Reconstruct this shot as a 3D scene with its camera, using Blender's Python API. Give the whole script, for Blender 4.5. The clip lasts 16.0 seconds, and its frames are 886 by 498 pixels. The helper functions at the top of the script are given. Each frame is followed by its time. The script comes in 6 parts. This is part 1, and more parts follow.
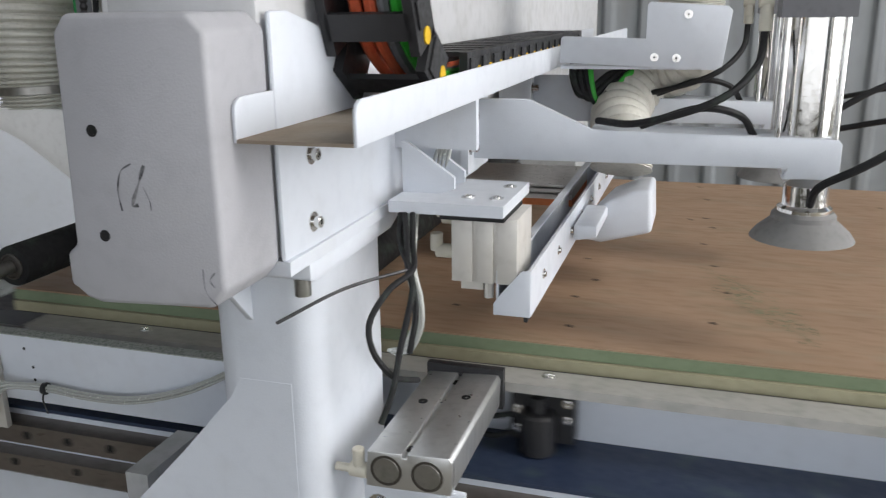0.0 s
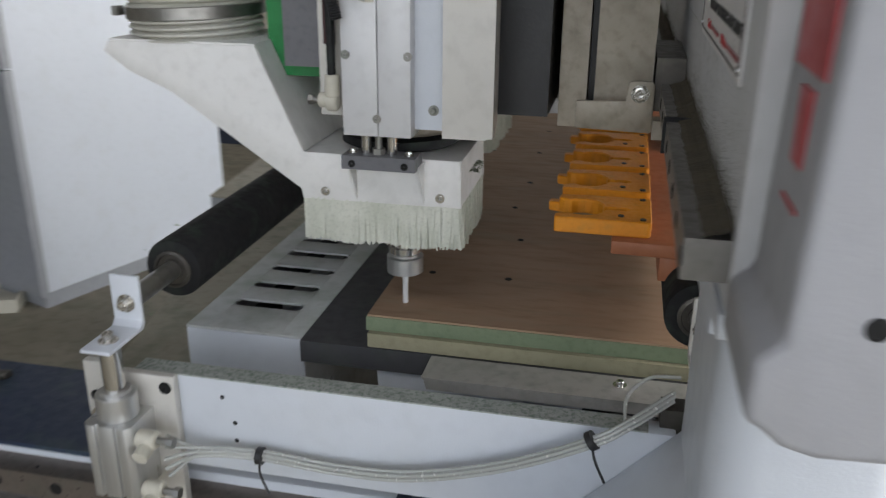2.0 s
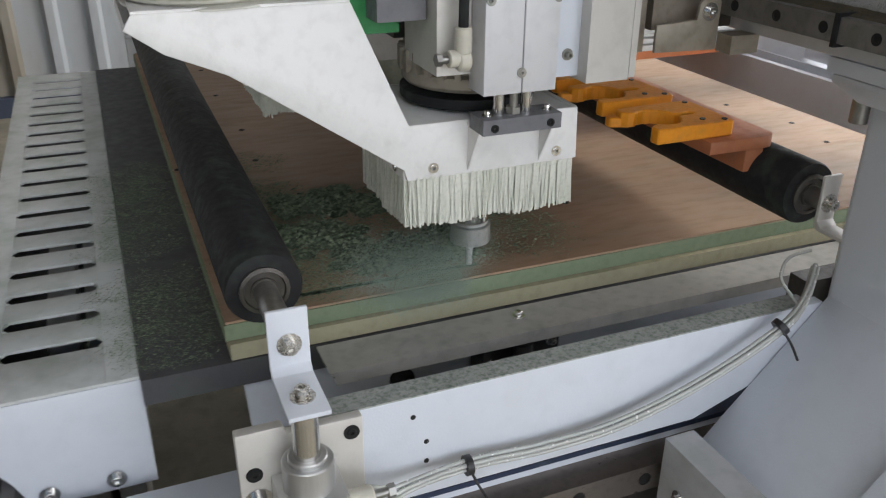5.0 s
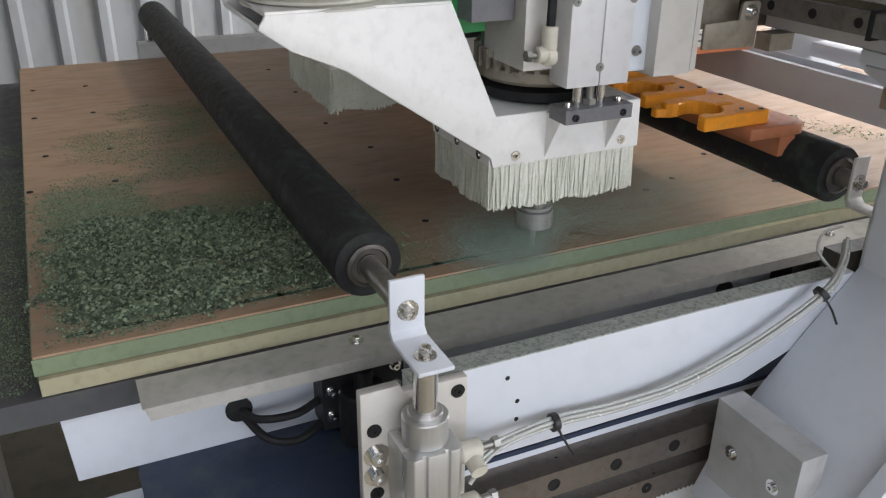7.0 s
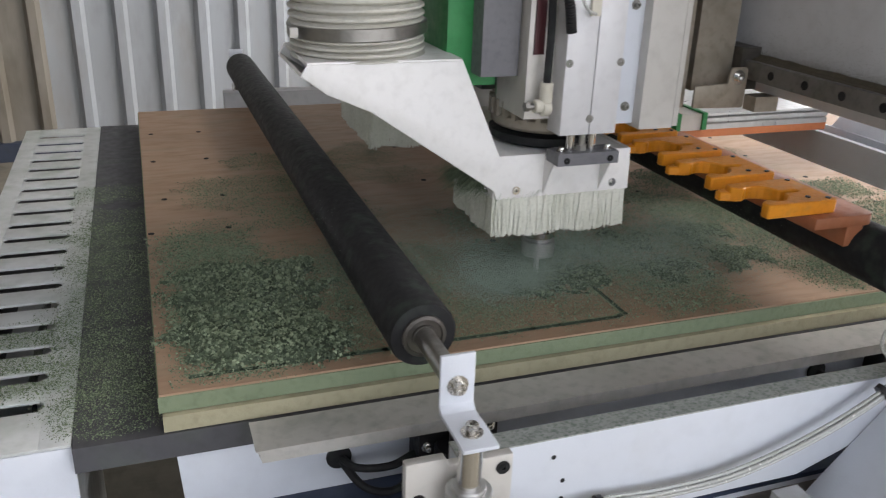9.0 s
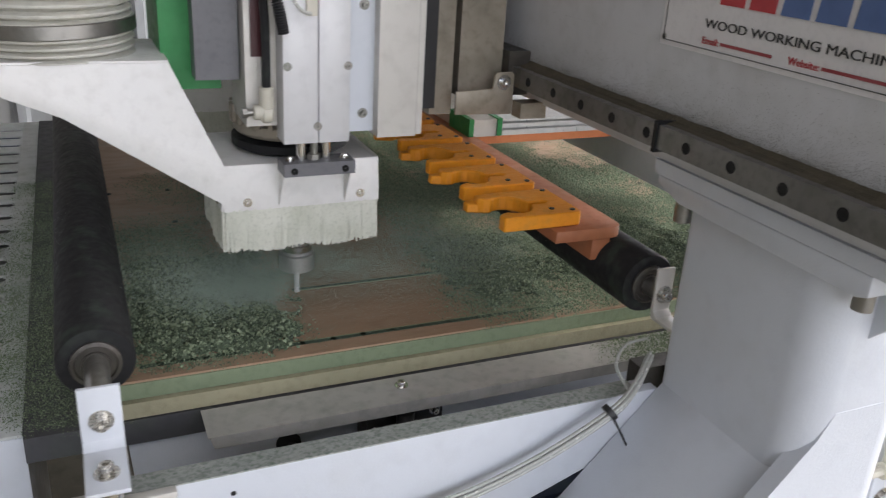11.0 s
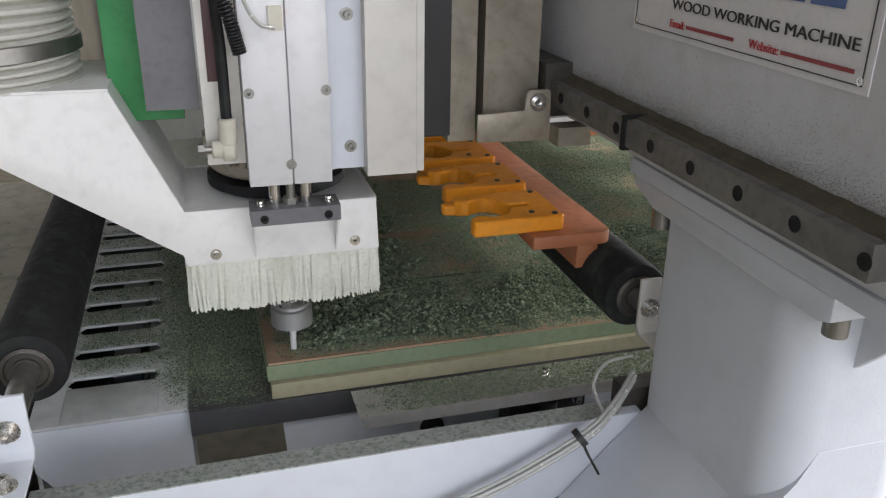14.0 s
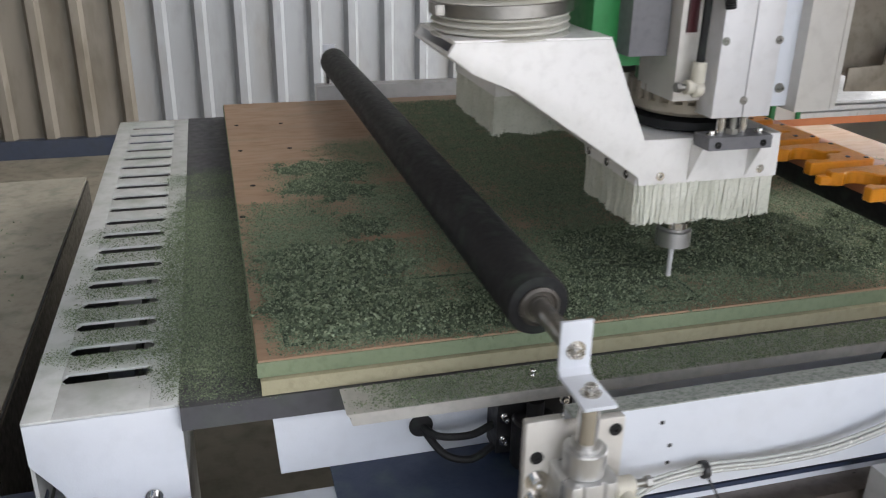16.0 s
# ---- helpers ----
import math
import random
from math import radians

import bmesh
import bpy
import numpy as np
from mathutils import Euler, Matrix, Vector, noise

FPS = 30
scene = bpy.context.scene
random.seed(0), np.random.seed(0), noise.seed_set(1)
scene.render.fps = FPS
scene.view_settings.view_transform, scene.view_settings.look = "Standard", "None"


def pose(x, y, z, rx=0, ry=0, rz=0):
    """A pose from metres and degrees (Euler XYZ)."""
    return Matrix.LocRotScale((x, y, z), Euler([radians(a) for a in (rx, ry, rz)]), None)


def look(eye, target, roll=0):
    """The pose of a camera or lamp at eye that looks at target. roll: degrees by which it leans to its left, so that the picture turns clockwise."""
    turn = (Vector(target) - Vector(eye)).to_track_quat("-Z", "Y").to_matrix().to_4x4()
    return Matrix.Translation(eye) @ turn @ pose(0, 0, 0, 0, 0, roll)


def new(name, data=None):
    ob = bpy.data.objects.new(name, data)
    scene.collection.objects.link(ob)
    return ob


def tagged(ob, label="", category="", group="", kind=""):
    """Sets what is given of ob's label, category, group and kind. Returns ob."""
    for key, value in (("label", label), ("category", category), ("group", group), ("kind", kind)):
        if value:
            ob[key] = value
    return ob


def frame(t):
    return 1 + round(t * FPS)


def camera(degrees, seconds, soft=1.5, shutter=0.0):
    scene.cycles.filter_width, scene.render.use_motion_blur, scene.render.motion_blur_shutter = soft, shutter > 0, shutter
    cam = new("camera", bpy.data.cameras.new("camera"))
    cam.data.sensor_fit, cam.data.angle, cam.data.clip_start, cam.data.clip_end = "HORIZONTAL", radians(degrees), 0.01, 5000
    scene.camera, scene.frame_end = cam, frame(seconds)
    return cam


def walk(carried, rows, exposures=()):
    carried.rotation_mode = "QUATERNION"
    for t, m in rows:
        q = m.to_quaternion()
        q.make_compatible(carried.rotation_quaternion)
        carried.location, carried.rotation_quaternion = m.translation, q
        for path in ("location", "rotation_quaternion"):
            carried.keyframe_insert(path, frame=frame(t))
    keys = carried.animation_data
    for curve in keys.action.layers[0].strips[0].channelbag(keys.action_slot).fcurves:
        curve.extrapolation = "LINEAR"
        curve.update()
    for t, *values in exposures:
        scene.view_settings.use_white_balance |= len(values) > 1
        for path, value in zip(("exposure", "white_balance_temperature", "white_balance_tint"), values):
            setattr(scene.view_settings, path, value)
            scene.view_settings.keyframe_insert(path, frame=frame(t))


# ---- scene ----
cam = camera(55.80, 16.0, soft=1.2, shutter=0.5)
# seconds, x, y, z, yaw, pitch, roll (roll: leaning to the left)
ROWS = [
    (0.0, 0.766, -0.916, 1.325, 17.50, -16.06, -0.74),
    (0.5, 0.535, -0.927, 1.326, 22.63, -15.13, -0.33),
    (1.0, 0.328, -0.892, 1.306, 26.17, -16.03, -0.73),
    (1.5, 0.100, -0.774, 1.292, 23.26, -18.33, -0.36),
    (2.0, -0.099, -0.662, 1.284, 12.09, -20.85, 0.59),
    (2.5, -0.256, -0.603, 1.280, 1.00, -23.22, -0.53),
    (3.0, -0.338, -0.527, 1.262, -4.30, -26.26, -2.41),
    (3.5, -0.425, -0.505, 1.254, -9.64, -28.37, -2.67),
    (4.0, -0.491, -0.514, 1.263, -15.33, -27.47, -1.31),
    (6.5, -0.323, -0.536, 1.276, -25.25, -25.21, 0.73),
    (7.0, -0.310, -0.547, 1.277, -25.32, -25.21, 0.68),
    (7.5, -0.298, -0.547, 1.284, -22.37, -23.90, 0.14),
    (8.0, -0.314, -0.551, 1.294, -18.49, -22.17, 0.43),
    (10.5, -0.385, -0.577, 1.324, -24.15, -22.55, 4.18),
    (11.0, -0.373, -0.588, 1.319, -24.54, -22.27, 3.43),
    (11.5, -0.374, -0.586, 1.323, -22.98, -22.10, 2.87),
    (12.0, -0.400, -0.581, 1.315, -20.09, -22.40, 1.93),
    (12.5, -0.405, -0.583, 1.310, -17.73, -22.71, 0.98),
    (13.0, -0.411, -0.583, 1.309, -16.87, -22.75, 0.79),
    (13.5, -0.412, -0.582, 1.310, -16.42, -22.70, 0.81),
    (14.0, -0.410, -0.582, 1.310, -16.37, -22.80, 0.80),
    (14.5, -0.408, -0.586, 1.312, -16.46, -22.71, 0.95),
    (15.0, -0.406, -0.588, 1.313, -16.28, -22.79, 0.91),
    (15.5, -0.395, -0.576, 1.306, -16.07, -22.99, 1.12),
    (16.0, -0.391, -0.599, 1.311, -15.61, -22.55, 0.97),
]


def eye(x, y, z, yaw, pitch, roll):
    return Matrix.Translation((x, y, z)) @ pose(0, 0, 0, 0, 0, yaw) @ pose(0, 0, 0, 90 + pitch) @ pose(0, 0, 0, 0, 0, roll)


walk(cam, [(t, eye(*r)) for t, *r in ROWS], exposures=[(0.0, -0.9, 6500, 11), (1.0, -0.7, 6500, 11), (1.5, -0.42, 6500, 11), (2.0, -0.25, 6500, 11), (2.5, -0.05, 6500, 11), (3.0, 0.0, 6500, 11), (6.5, 0.12, 6580, 13), (8.0, 0.1, 6580, 14), (10.5, 0.25, 6600, 15), (11.3, 0.15, 6600, 15), (12.5, 0.2, 6620, 14), (14.0, 0.13, 6620, 14), (14.9, -0.05, 6620, 14), (15.4, 0.05, 6600, 14), (16.0, 0.23, 6600, 14)])

# travel of the gantry along the bed, and of the spindle head across it
GANTRY_X = [(0.0, -0.195), (0.5, -0.455), (1.0, -0.461), (1.5, -0.467), (2.0, -0.471), (2.5, -0.474), (3.0, -0.457), (3.5, -0.437), (4.0, -0.377), (4.5, -0.316), (5.0, -0.24), (5.5, -0.159), (6.0, -0.084), (6.5, -0.022), (7.0, 0.029), (7.5, 0.031), (8.0, 0.032), (8.5, 0.016), (9.0, -0.023), (9.5, -0.079), (10.0, -0.144), (10.5, -0.212), (11.0, -0.279), (11.5, -0.349), (12.0, -0.418), (12.5, -0.472), (13.0, -0.476), (13.5, -0.476), (14.0, -0.476), (14.5, -0.453), (15.0, -0.443), (15.1, -0.437), (15.2, -0.413), (15.3, -0.377), (15.4, -0.33), (15.5, -0.273), (15.6, -0.201), (15.7, -0.127), (15.8, -0.062), (15.9, -0.014), (16.0, 0.014)]
HEAD_YZ = [(0.0, 0.06, 0.009), (1.0, 0.06, 0.008), (1.5, 0.057, 0.006), (2.0, 0.036, 0.004), (2.5, 0.017, 0.001), (3.0, 0.018, -0.004), (3.5, 0.024, -0.008), (4.0, 0.021, -0.008), (4.5, 0.022, -0.007), (5.0, 0.02, -0.007), (5.5, 0.017, -0.008), (6.0, 0.016, -0.008), (6.5, 0.017, -0.008), (7.0, 0.016, -0.008), (7.5, 0.037, -0.007), (8.0, 0.104, -0.005), (8.5, 0.149, -0.007), (9.0, 0.161, -0.007), (9.5, 0.156, -0.007), (10.0, 0.144, -0.006), (10.5, 0.14, -0.004), (11.0, 0.15, -0.004), (11.5, 0.141, -0.002), (12.0, 0.14, -0.002), (12.5, 0.14, -0.001), (13.0, 0.122, -0.001), (13.5, 0.061, -0.004), (14.0, 0.017, -0.005), (14.5, 0.016, -0.006), (15.0, 0.015, 0.012), (15.5, 0.028, 0.013), (16.0, 0.069, 0.018)]

def head_at(t):
    ts = [r[0] for r in HEAD_YZ]
    return [float(np.interp(t, ts, [r[k] for r in HEAD_YZ])) for k in (1, 2)]


# ---- light ----
world = bpy.data.worlds.new("world")
scene.world = world
world.use_nodes = True
wn = world.node_tree
sky = wn.nodes.new("ShaderNodeTexSky")
sky.sky_type, sky.sun_disc = "NISHITA", False
sky.sun_elevation, sky.sun_rotation = radians(50), radians(84)
wn.nodes["Background"].inputs["Strength"].default_value = 0.12
wn.links.new(sky.outputs[0], wn.nodes["Background"].inputs["Color"])


def area(name, m, sx, sy, power, colour=(1, 1, 1)):
    d = bpy.data.lights.new(name, "AREA")
    d.shape, d.size, d.size_y, d.energy, d.color = "RECTANGLE", sx, sy, power, colour
    ob = new(name, d)
    ob.matrix_world = m
    return ob


sun = bpy.data.lights.new("sun", "SUN")
sun.energy, sun.angle, sun.color = 4.0, radians(0.6), (1, 0.96, 0.9)
new("sun", sun).matrix_world = look((8, 1, 9), (8 - math.cos(radians(50)), 0.9, 9 - math.sin(radians(50))))


# daylight through the open side behind the walker and the open end; two unseen overhead lamps added
area("daylight_side", look((1.4, -4.9, 1.9), (0.8, 0, 0.8)), 8, 2.8, 190, (0.93, 0.96, 1))
area("roof_light_aisle", look((-0.4, -3.4, 4.9), (0.0, 0.2, 0.8)), 7, 1.4, 75, (0.95, 0.97, 1))
area("daylight_end", look((6.9, 0.2, 1.9), (0, 0.5, 1.0)), 5, 3.2, 360, (0.95, 0.97, 1))
# added lamp under the closed roof, brightens the board's right side
area("roof_light", look((3.9, -0.3, 4.9), (1.2, 0.4, 0.8)), 1.8, 6, 680, (1, 0.98, 0.95))


# ---- materials ----
def material(name, colour, rough=0.5, metal=0.0, second=None, scale=8.0, amount=0.35, bump=0.0, bump_scale=60.0, dust=None, dust_amount=0.0, stretch=(1, 1, 1), spread=0.0, coat=0.0):
    m = bpy.data.materials.new(name)
    m.use_nodes = True
    n, l = m.node_tree.nodes, m.node_tree.links
    b = n["Principled BSDF"]
    b.inputs["Metallic"].default_value = metal
    b.inputs["Coat Weight"].default_value = coat
    co = n.new("ShaderNodeTexCoord")
    mp = n.new("ShaderNodeMapping")
    mp.inputs["Scale"].default_value = stretch
    l.new(co.outputs["Object"], mp.inputs[0])

    def noise_node(s, detail=5.0):
        t = n.new("ShaderNodeTexNoise")
        t.inputs["Scale"].default_value, t.inputs["Detail"].default_value = s, detail
        l.new(mp.outputs[0], t.inputs["Vector"])
        return t

    def mix(fac, a, c):
        x = n.new("ShaderNodeMix")
        x.data_type = "RGBA"
        for sock, v in ((x.inputs[0], fac), (x.inputs[6], a), (x.inputs[7], c)):
            if isinstance(v, (tuple, float, int)):
                sock.default_value = (*v, 1) if isinstance(v, tuple) else v
            else:
                l.new(v, sock)
        return x.outputs[2]

    def ramp(src, lo, hi, a=0.0, c=1.0):
        r = n.new("ShaderNodeMapRange")
        r.inputs[1].default_value, r.inputs[2].default_value, r.inputs[3].default_value, r.inputs[4].default_value = lo, hi, a, c
        l.new(src, r.inputs[0])
        return r.outputs[0]

    second = second or tuple(v * 0.78 for v in colour)
    big, fine = noise_node(scale), noise_node(scale * 9, 8)
    col = mix(ramp(big.outputs[0], 0.35, 0.7, 0, amount), colour, second)
    col = mix(ramp(fine.outputs[0], 0.5, 0.72, 0, amount * 0.6), col, tuple(v * 0.7 for v in second))
    if spread:
        info = n.new("ShaderNodeObjectInfo")
        col = mix(ramp(info.outputs["Random"], 0, 1, 0, spread), col, tuple(v * 0.55 for v in colour))
    if dust:
        d = noise_node(scale * 3, 9)
        col = mix(ramp(d.outputs[0], 0.56 - 0.2 * dust_amount, 0.70, 0, min(1.0, dust_amount * 1.5)), col, dust)
    l.new(col, b.inputs["Base Color"])
    l.new(ramp(fine.outputs[0], 0.3, 0.7, max(0.03, rough - 0.08), min(1, rough + 0.12)), b.inputs["Roughness"])
    if bump:
        t = noise_node(bump_scale, 6)
        bp = n.new("ShaderNodeBump")
        bp.inputs["Strength"].default_value, bp.inputs["Distance"].default_value = bump, 0.002
        l.new(t.outputs[0], bp.inputs["Height"])
        l.new(bp.outputs[0], b.inputs["Normal"])
    return m


SAW = (0.10, 0.155, 0.11)
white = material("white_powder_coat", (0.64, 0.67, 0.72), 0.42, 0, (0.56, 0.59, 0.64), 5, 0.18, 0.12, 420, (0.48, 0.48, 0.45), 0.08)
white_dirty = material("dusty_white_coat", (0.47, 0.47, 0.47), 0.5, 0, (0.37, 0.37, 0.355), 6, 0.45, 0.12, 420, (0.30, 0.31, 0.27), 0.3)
hood_white = material("hood_paint", (0.80, 0.79, 0.77), 0.45, 0, (0.68, 0.66, 0.62), 9, 0.3, 0.1, 300, (0.45, 0.44, 0.39), 0.12)
# darker, greyer white than the leg's, for the end cover
grey_white = material("grey_white_paint", (0.39, 0.39, 0.41), 0.48, 0, (0.33, 0.325, 0.335), 5, 0.25, 0.12, 420, (0.36, 0.35, 0.33), 0.08)
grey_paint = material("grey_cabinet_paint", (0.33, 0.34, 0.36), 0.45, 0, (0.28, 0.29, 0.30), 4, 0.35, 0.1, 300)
cream_alu = material("anodised_aluminium", (0.62, 0.60, 0.56), 0.44, 0.3, (0.52, 0.49, 0.44), 6, 0.35, 0.06, 400, None, 0, (1, 1, 1))
pale_alu = material("pale_anodised_cover", (0.70, 0.70, 0.71), 0.42, 0.15, (0.60, 0.59, 0.58), 7, 0.35, 0.05, 400, (0.42, 0.41, 0.37), 0.06)
brushed_alu = material("brushed_aluminium", (0.62, 0.62, 0.61), 0.34, 0.85, (0.5, 0.5, 0.49), 8, 0.4, 0.1, 220, None, 0, (1, 1, 0.08))
dirty_alu = material("dirty_aluminium", (0.36, 0.32, 0.26), 0.5, 0.4, (0.22, 0.19, 0.15), 10, 0.6, 0.15, 250, (0.2, 0.18, 0.14), 0.4)
chrome = material("chromed_steel", (0.75, 0.74, 0.72), 0.12, 1.0, (0.6, 0.58, 0.56), 14, 0.3)
bright_bolt = material("zinc_plated_bolt", (0.62, 0.60, 0.56), 0.24, 0.95, (0.42, 0.39, 0.34), 40, 0.5)
steel = material("worn_steel", (0.34, 0.33, 0.31), 0.36, 0.9, (0.25, 0.24, 0.22), 12, 0.5, 0.1, 200, SAW, 0.2)
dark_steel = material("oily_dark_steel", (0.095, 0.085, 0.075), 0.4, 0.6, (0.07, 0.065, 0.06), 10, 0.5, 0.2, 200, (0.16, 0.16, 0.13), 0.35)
black_rubber = material("black_rubber", (0.012, 0.012, 0.013), 0.62, 0, (0.022, 0.022, 0.023), 12, 0.5, 0.2, 160, SAW, 0.10)
black_rubber.node_tree.nodes["Principled BSDF"].inputs["Specular IOR Level"].default_value = 0.3
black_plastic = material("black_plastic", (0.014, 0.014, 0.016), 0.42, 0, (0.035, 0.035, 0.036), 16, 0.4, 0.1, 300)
grey_plastic = material("grey_plastic", (0.16, 0.16, 0.17), 0.5, 0, (0.11, 0.11, 0.12), 16, 0.4, 0.1, 300)
grey_rubber = material("grey_suction_rubber", (0.21, 0.205, 0.2), 0.6, 0, (0.16, 0.155, 0.15), 12, 0.4)
table_black = material("black_phenolic_table", (0.066, 0.066, 0.074), 0.6, 0, (0.07, 0.07, 0.07), 7, 0.5, 0.1, 300, (0.09, 0.11, 0.085), 0.28)
blue_mat = material("blue_rubber_mat", (0.022, 0.034, 0.07), 0.45, 0, (0.035, 0.05, 0.085), 8, 0.5, 0.2, 200, SAW, 0.15)
mdf_top = material("laminated_board_top", (0.36, 0.237, 0.152), 0.55, 0, (0.27, 0.172, 0.107), 2.5, 0.6, 0.05, 300, (0.24, 0.22, 0.15), 0.22, (1, 4, 1))
mdf_green = material("green_moisture_board_core", (0.205, 0.25, 0.155), 0.85, 0, (0.15, 0.195, 0.118), 12, 0.5, 0.3, 260)
mdf_cream = material("cream_spoil_board", (0.38, 0.35, 0.23), 0.85, 0, (0.27, 0.26, 0.165), 10, 0.5, 0.3, 260)
orange = material("tool_fork_plastic", (0.80, 0.30, 0.012), 0.42, 0, (0.66, 0.22, 0.01), 20, 0.4, 0.05, 200, (0.35, 0.2, 0.06), 0.15)
salmon = material("orange_brown_bakelite", (0.40, 0.145, 0.065), 0.5, 0, (0.32, 0.11, 0.05), 10, 0.4, 0.08, 200, (0.25, 0.16, 0.1), 0.2)
salmon_bright = material("orange_edge_plate", (0.62, 0.20, 0.07), 0.5, 0, (0.5, 0.16, 0.06), 10, 0.4)
bristle = material("nylon_bristle", (0.70, 0.70, 0.62), 0.5, 0, (0.50, 0.52, 0.42), 30, 0.6)
green_paint = material("green_casting_paint", (0.015, 0.22, 0.055), 0.45, 0, (0.01, 0.15, 0.04), 10, 0.5, 0.1, 200)
hose_cream = material("ribbed_hose_plastic", (0.56, 0.55, 0.50), 0.38, 0, (0.42, 0.40, 0.33), 14, 0.5)
chip_green = material("green_wood_chips", (0.09, 0.15, 0.105), 0.9, 0, (0.038, 0.07, 0.047), 120, 0.8)
cn = chip_green.node_tree
geo = cn.nodes.new("ShaderNodeNewGeometry")
ramp_n = cn.nodes.new("ShaderNodeValToRGB")
ramp_n.color_ramp.elements[0].color = (0.088, 0.120, 0.074, 1)
ramp_n.color_ramp.elements[1].color = (0.275, 0.335, 0.215, 1)
cn.links.new(geo.outputs["Random Per Island"], ramp_n.inputs[0])
cn.links.new(ramp_n.outputs[0], cn.nodes["Principled BSDF"].inputs["Base Color"])
floor_mat = material("dusty_concrete", (0.25, 0.225, 0.175), 0.9, 0, (0.14, 0.125, 0.09), 2.2, 0.7, 0.6, 40, (0.09, 0.10, 0.07), 0.3)
dusty_top = material("dusty_cream_top", (0.38, 0.35, 0.285), 0.8, 0, (0.26, 0.24, 0.185), 6, 0.5, 0.2, 200, SAW, 0.3)
dusted_edge = material("dusted_painted_edge", (0.40, 0.41, 0.39), 0.8, 0, (0.27, 0.30, 0.26), 90, 0.6, 0.2, 300, SAW, 0.5)
strip_steel = material("dusted_strip_steel", (0.50, 0.49, 0.46), 0.5, 0.3, (0.38, 0.37, 0.34), 9, 0.5, 0.1, 200, (0.2, 0.22, 0.18), 0.2)
wall_stained = material("stained_wall_sheet", (0.24, 0.22, 0.185), 0.55, 0.1, (0.15, 0.13, 0.095), 1.6, 0.8, 0.05, 60, (0.10, 0.08, 0.05), 0.4, (1, 1, 0.3))
rail_steel = material("dusted_rail_steel", (0.26, 0.25, 0.235), 0.42, 0.7, (0.16, 0.15, 0.14), 12, 0.6, 0.1, 200, (0.12, 0.12, 0.09), 0.3)
bed_rail = material("oiled_rail_steel", (0.22, 0.19, 0.17), 0.35, 0.7, (0.14, 0.12, 0.105), 12, 0.6, 0.1, 200, (0.2, 0.2, 0.17), 0.3)
roof_metal = material("dark_roof_sheet", (0.16, 0.165, 0.17), 0.6, 0.1, (0.12, 0.12, 0.12), 2, 0.5)
wall_metal = material("weathered_wall_sheet", (0.35, 0.37, 0.385), 0.4, 0.15, (0.25, 0.255, 0.25), 1.6, 0.5, 0.05, 60, (0.25, 0.22, 0.17), 0.22, (1, 1, 0.35))
plywood = material("plywood", (0.42, 0.27, 0.15), 0.6, 0, (0.34, 0.2, 0.1), 3, 0.5, 0.1, 100, None, 0, (6, 1, 0.6))
green_plastic = material("green_crate_plastic", (0.02, 0.22, 0.03), 0.5)
blue_plastic = material("blue_tray_plastic", (0.02, 0.04, 0.28), 0.45)
red_paint = material("red_handle_paint", (0.17, 0.03, 0.02), 0.5, 0, (0.09, 0.02, 0.015), 12, 0.5)
ivory = material("ivory_fitting_plastic", (0.60, 0.57, 0.48), 0.4)
clear_tube = material("clear_air_tube", (0.62, 0.63, 0.59), 0.18, 0, (0.60, 0.60, 0.55), 30, 0.05)
clear_tube.node_tree.nodes["Principled BSDF"].inputs["Transmission Weight"].default_value = 0.35
black_hole = material("dark_bore", (0.006, 0.006, 0.006), 0.8)
yellow = material("yellow_plug", (0.72, 0.45, 0.01), 0.45)
cable_orange = material("orange_cable", (0.62, 0.12, 0.05), 0.45)
cable_green = material("green_cable", (0.03, 0.35, 0.03), 0.45)
urethane = material("yellow_urethane", (0.45, 0.30, 0.10), 0.45)
sign_white = material("sign_white", (0.78, 0.76, 0.76), 0.35, 0, (0.6, 0.59, 0.6), 20, 0.3)
sign_red = material("sign_red", (0.50, 0.04, 0.05), 0.4)
sign_blue = material("sign_blue", (0.10, 0.17, 0.38), 0.4)
sign_black = material("sign_black", (0.03, 0.03, 0.03), 0.4)
marker = material("marker_ink", (0.03, 0.03, 0.035), 0.6, 0, (0.35, 0.35, 0.36), 90, 0.9)
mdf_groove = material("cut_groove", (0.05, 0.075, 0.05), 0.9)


def glowing(name, colour, strength):
    m = bpy.data.materials.new(name)
    m.use_nodes = True
    b = m.node_tree.nodes["Principled BSDF"]
    b.inputs["Emission Color"].default_value = (*colour, 1)
    b.inputs["Emission Strength"].default_value = strength
    return m


yard_glow = glowing("yard_daylight", (0.95, 0.98, 1.0), 3.0)
tray_dust = material("brown_tray_dust", (0.21, 0.165, 0.12), 0.85, 0, (0.3, 0.27, 0.23), 14, 0.6, 0.2, 300)
chip_skin = material("crumbly_green_dust", (0.115, 0.15, 0.095), 0.95, 0, (0.04, 0.056, 0.036), 70, 0.8, 1.0, 700)
beam_face = material("beam_paint", (0.55, 0.55, 0.56), 0.5, 0, (0.47, 0.47, 0.46), 5, 0.35, 0.12, 420, (0.34, 0.34, 0.31), 0.2)
cover_paint = material("dusted_cover_paint", (0.57, 0.585, 0.575), 0.5, 0, (0.44, 0.47, 0.43), 6, 0.5, 0.1, 420, (0.27, 0.33, 0.26), 0.35)
blue_paint = material("dark_blue_paint", (0.03, 0.04, 0.065), 0.5, 0, (0.05, 0.055, 0.06), 4, 0.5)
dust_flecks = material("dust_flecks", (0.30, 0.37, 0.31), 0.9, 0, (0.24, 0.31, 0.25), 40, 0.3)
